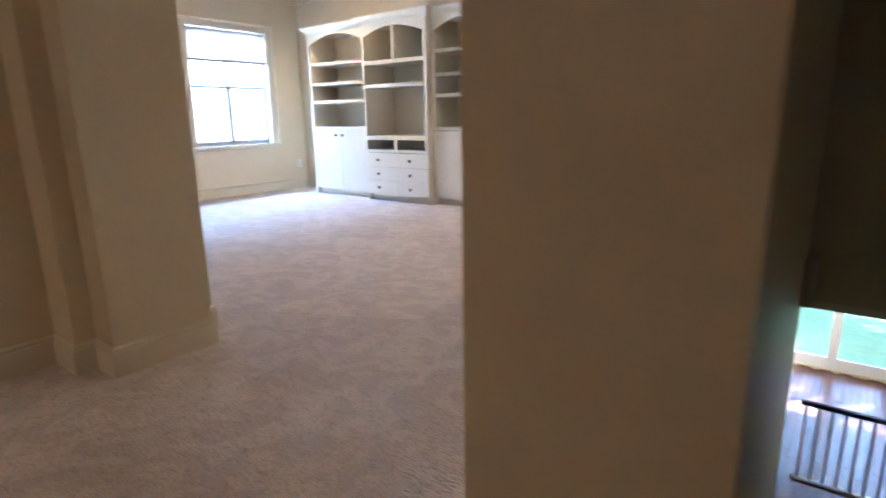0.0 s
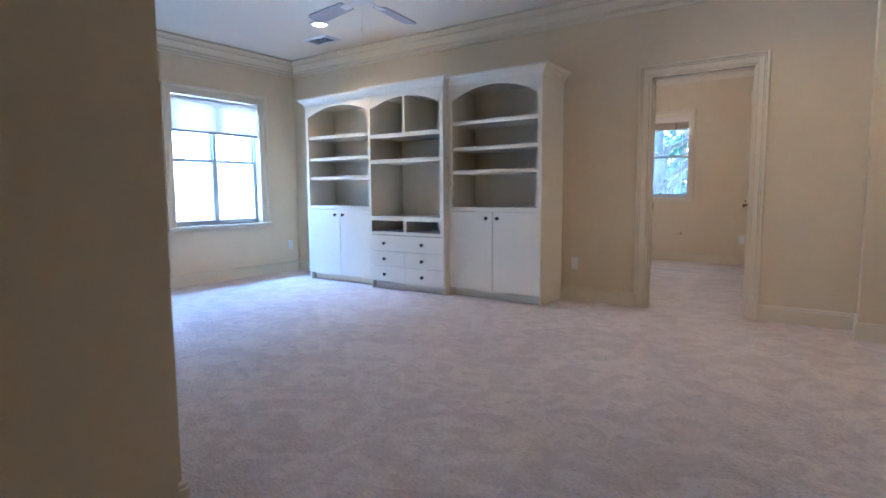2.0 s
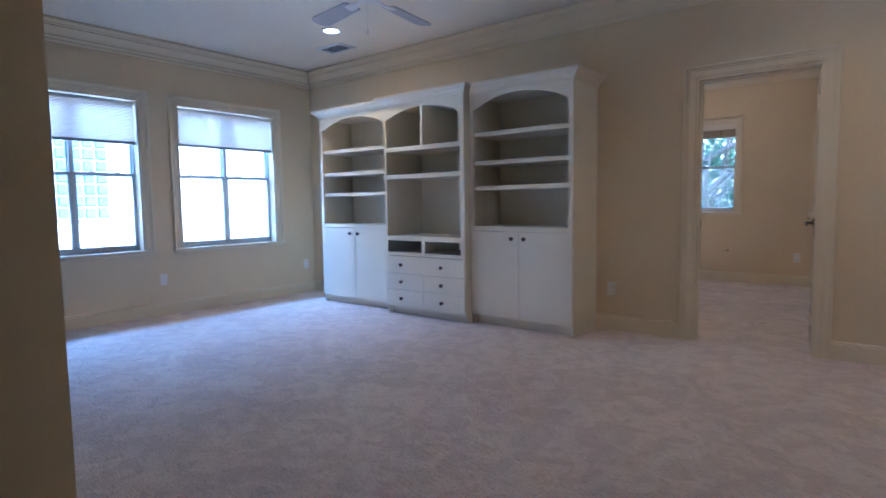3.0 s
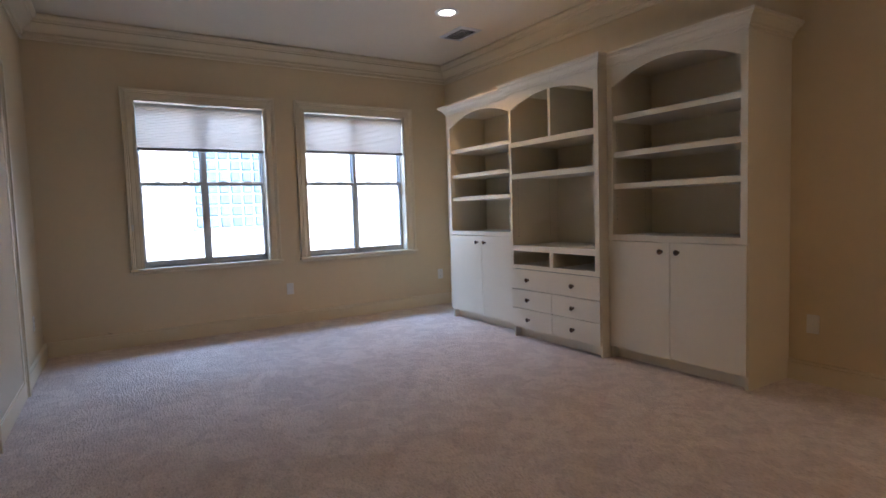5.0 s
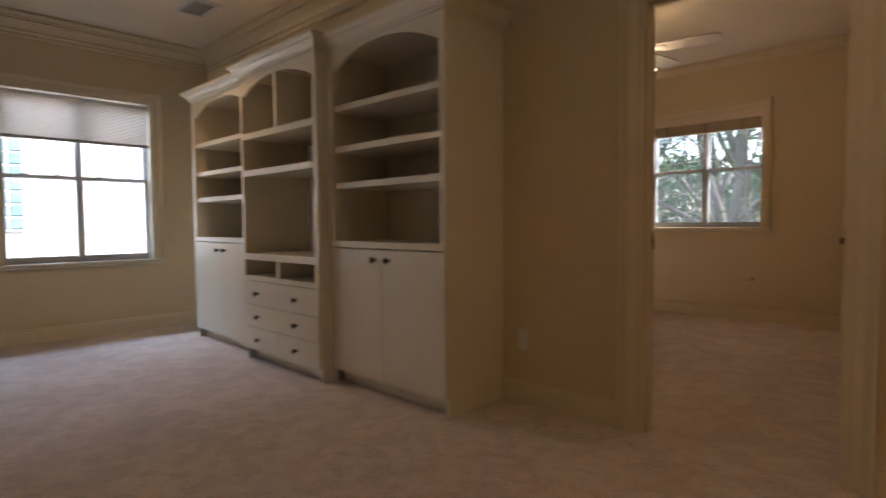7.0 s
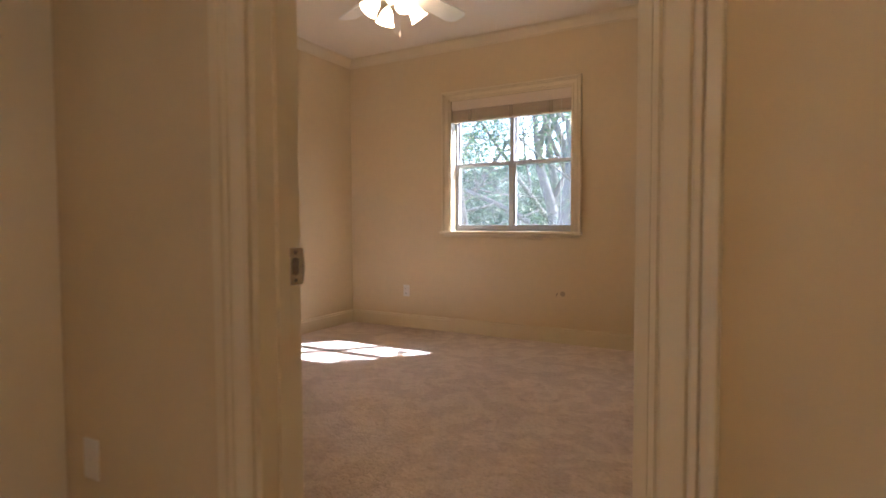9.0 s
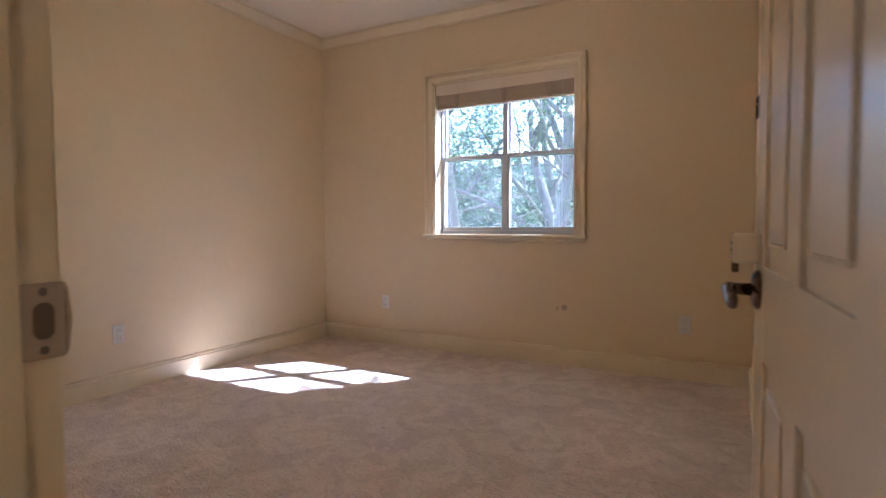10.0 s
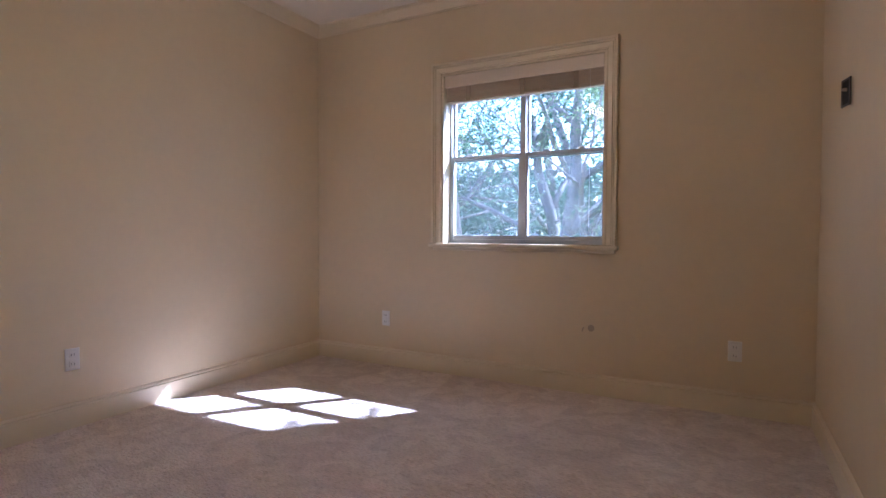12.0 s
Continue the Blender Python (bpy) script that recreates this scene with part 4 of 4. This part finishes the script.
def tree(x, y, height, spread, seed, lean, leaves, mat, leaf_size):
    rnd = random.Random(seed)
    o = thing("tree", "old spreading tree with sparse light-green leaves outside the window", "tree", (x, y, -3.25), group="garden trees")
    bm = bmesh.new()
    tips = []

    def limb(p, d, length, r, level):
        pts, rad = [p], [r]
        n = 7
        for k in range(n):
            d = (d + Vector((rnd.uniform(-1, 1), rnd.uniform(-1, 1), rnd.uniform(-0.7, 0.8))) * 0.2).normalized()
            p = p + d * length / n
            pts.append(p)
            rad.append(r * (1 - 0.62 * (k + 1) / n))
            if level < 4 and k >= (2 if level == 0 else 1) and rnd.random() < (0.75 if level < 3 else 0.55):
                side = d.cross(Vector((rnd.uniform(-1, 1), rnd.uniform(-1, 1), rnd.uniform(-1, 1)))).normalized()
                limb(p, (d * 0.55 + side * 0.85 + Vector((0, 0, 0.12))).normalized(), length * rnd.uniform(0.5, 0.72), rad[-1] * 0.62, level + 1)
            if level >= 2:
                tips.append(p)
        tube(pts, rad, 9 if level < 2 else 5, bm)

    limb(Vector((0, 0, -0.2)), Vector((lean[0], lean[1], 1)).normalized(), height, spread, 0)
    part("trunk", bm, BARK, o, "", True)
    verts, faces = [], []
    for k in range(leaves):
        c = rnd.choice(tips) + Vector((rnd.gauss(0, 0.28), rnd.gauss(0, 0.28), rnd.gauss(-0.05, 0.22)))
        a = Vector((rnd.uniform(-1, 1), rnd.uniform(-1, 1), rnd.uniform(-0.8, 0.4))).normalized()
        b = a.orthogonal().normalized()
        b = (b * math.cos(k) + a.cross(b) * math.sin(k)).normalized()
        s = leaf_size * rnd.uniform(0.6, 1.3)
        i = len(verts)
        verts += [c - a * s, c + b * s * 0.42, c + a * s, c - b * s * 0.42]
        faces.append((i, i + 1, i + 2, i + 3))
    me = bpy.data.meshes.new("crown")
    me.from_pydata([tuple(v) for v in verts], [], faces)
    me.materials.append(mat)
    cr = new("crown", me)
    cr.parent = o
    return o


TREES = [(-5.6, 16.8, 8.0, 0.24, 5, (0.22, 0.0), 32000, LEAF, 0.032), (-8.6, 18.5, 8.5, 0.26, 11, (0.35, -0.1), 30000, LEAF, 0.036), (-3.2, 18.0, 8.0, 0.2, 23, (-0.45, -0.1), 22000, LEAF, 0.036),
         (-11.5, 22.0, 9.0, 0.28, 31, (0.2, 0.0), 30000, LEAF2, 0.045), (-6.5, 22.5, 9.0, 0.26, 47, (0.15, 0.0), 32000, LEAF2, 0.045), (-9.0, 28.0, 9.5, 0.3, 71, (0.1, 0.0), 18000, LEAF2, 0.09),
         # the last tree is unseen, added so its crown keeps sun off the lower floor
         (0.6, 18.0, 7.5, 0.2, 53, (-0.2, 0.1), 12000, LEAF, 0.06), (3.2, 20.0, 7.5, 0.22, 59, (-0.2, 0.1), 9000, LEAF2, 0.08), (-15.0, 27.0, 9.0, 0.3, 83, (0.1, 0.0), 16000, LEAF2, 0.1), (5.0, 15.2, 7.5, 0.2, 97, (-0.05, 0.05), 30000, LEAF, 0.10)]
for row in TREES:
    tree(*row)

rnd = random.Random(7)
verts, faces = [], []
for k in range(60000):
    c = Vector((rnd.uniform(-34, 14), rnd.uniform(30, 38), 0))
    top = 4.6 + 2.6 * noise.noise(Vector((c.x * 0.25, 1.7, 0.3)))
    c.z = -3.2 + (top + 3.2) * rnd.random() ** 0.8
    a = Vector((rnd.uniform(-1, 1), rnd.uniform(-1, 1), rnd.uniform(-0.8, 0.4))).normalized()
    b = a.orthogonal().normalized()
    i = len(verts)
    q = rnd.uniform(0.1, 0.24)
    verts += [c - a * q, c + b * q * 0.5, c + a * q, c - b * q * 0.5]
    faces.append((i, i + 1, i + 2, i + 3))
me = bpy.data.meshes.new("far_woods")
me.from_pydata([tuple(v) for v in verts], [], faces)
me.materials.append(LEAF2)
tagged(new("far_woods", me), "hazy green belt of woods behind the garden trees", "woods", kind="stuff")

# the pale neighbouring house seen through the two large windows
house = thing("neighbour_house", "sunlit pale stucco house next door with a glass-block panel", "house", (-10.5, 5.5, -3.25))
part("wall", box(-6, 0, -12, 5, 0, 6.9), STUCCO, house)
part("roof", prism([(-6.5, 6.9), (0.35, 6.9), (-3, 8.2)], "y", -12.4, 5.4), ROOFM, house)
w = part("window", box(0.0, 0.05, -3.32, -2.47, 4.75, 5.9, 0.01), WHITE, house)
for y in (-3.10, -2.69):
    for z in (4.96, 5.33, 5.70):
        part("pane", box(0.045, 0.056, y - 0.17, y + 0.17, z - 0.15, z + 0.15, 0.004, segments=1), FARGLASS, w)
PITCH = 0.183
panel = part("glass_block_panel", box(0.0, 0.03, -1.80, -0.49, 4.20, 4.23 + 9 * PITCH), WHITE, house)
block_me = mesh_of(box(-0.02, 0.022, -0.08, 0.08, -0.08, 0.08, 0.012, segments=1), "glass_block", BLOCKG)
for i in range(7):
    for j in range(9):
        b = new("glass_block", block_me)
        b.parent = panel
        b.matrix_basis = pose(0.03, -1.785 + (i + 0.5) * PITCH, 4.215 + (j + 0.5) * PITCH)
# houses beyond the trees
def far_house(x, y, w, h, mat):
    o = thing("far_house", "grey sided house half hidden behind the trees", "house", (x, y, -3.25), group="far houses")
    part("wall", box(-w / 2, w / 2, 0, 7, 0, h), mat, o)
    part("roof", prism([(-w / 2 - 0.4, h), (w / 2 + 0.4, h), (0, h + w * 0.22)], "y", -0.4, 7.4), ROOFM, o)
    for k in range(int(w // 2.2)):
        for z in (1.2, 4.0):
            if z + 1.5 < h:
                win = part("window", box(-w / 2 + 0.8 + k * 2.2, -w / 2 + 1.8 + k * 2.2, -0.05, 0, z, z + 1.4, 0.01), WHITE, o)
                part("pane", box(-w / 2 + 0.9 + k * 2.2, -w / 2 + 1.7 + k * 2.2, -0.06, -0.05, z + 0.1, z + 1.3), FARGLASS, win)


far_house(6, 40, 13, 6.0, STUCCO)
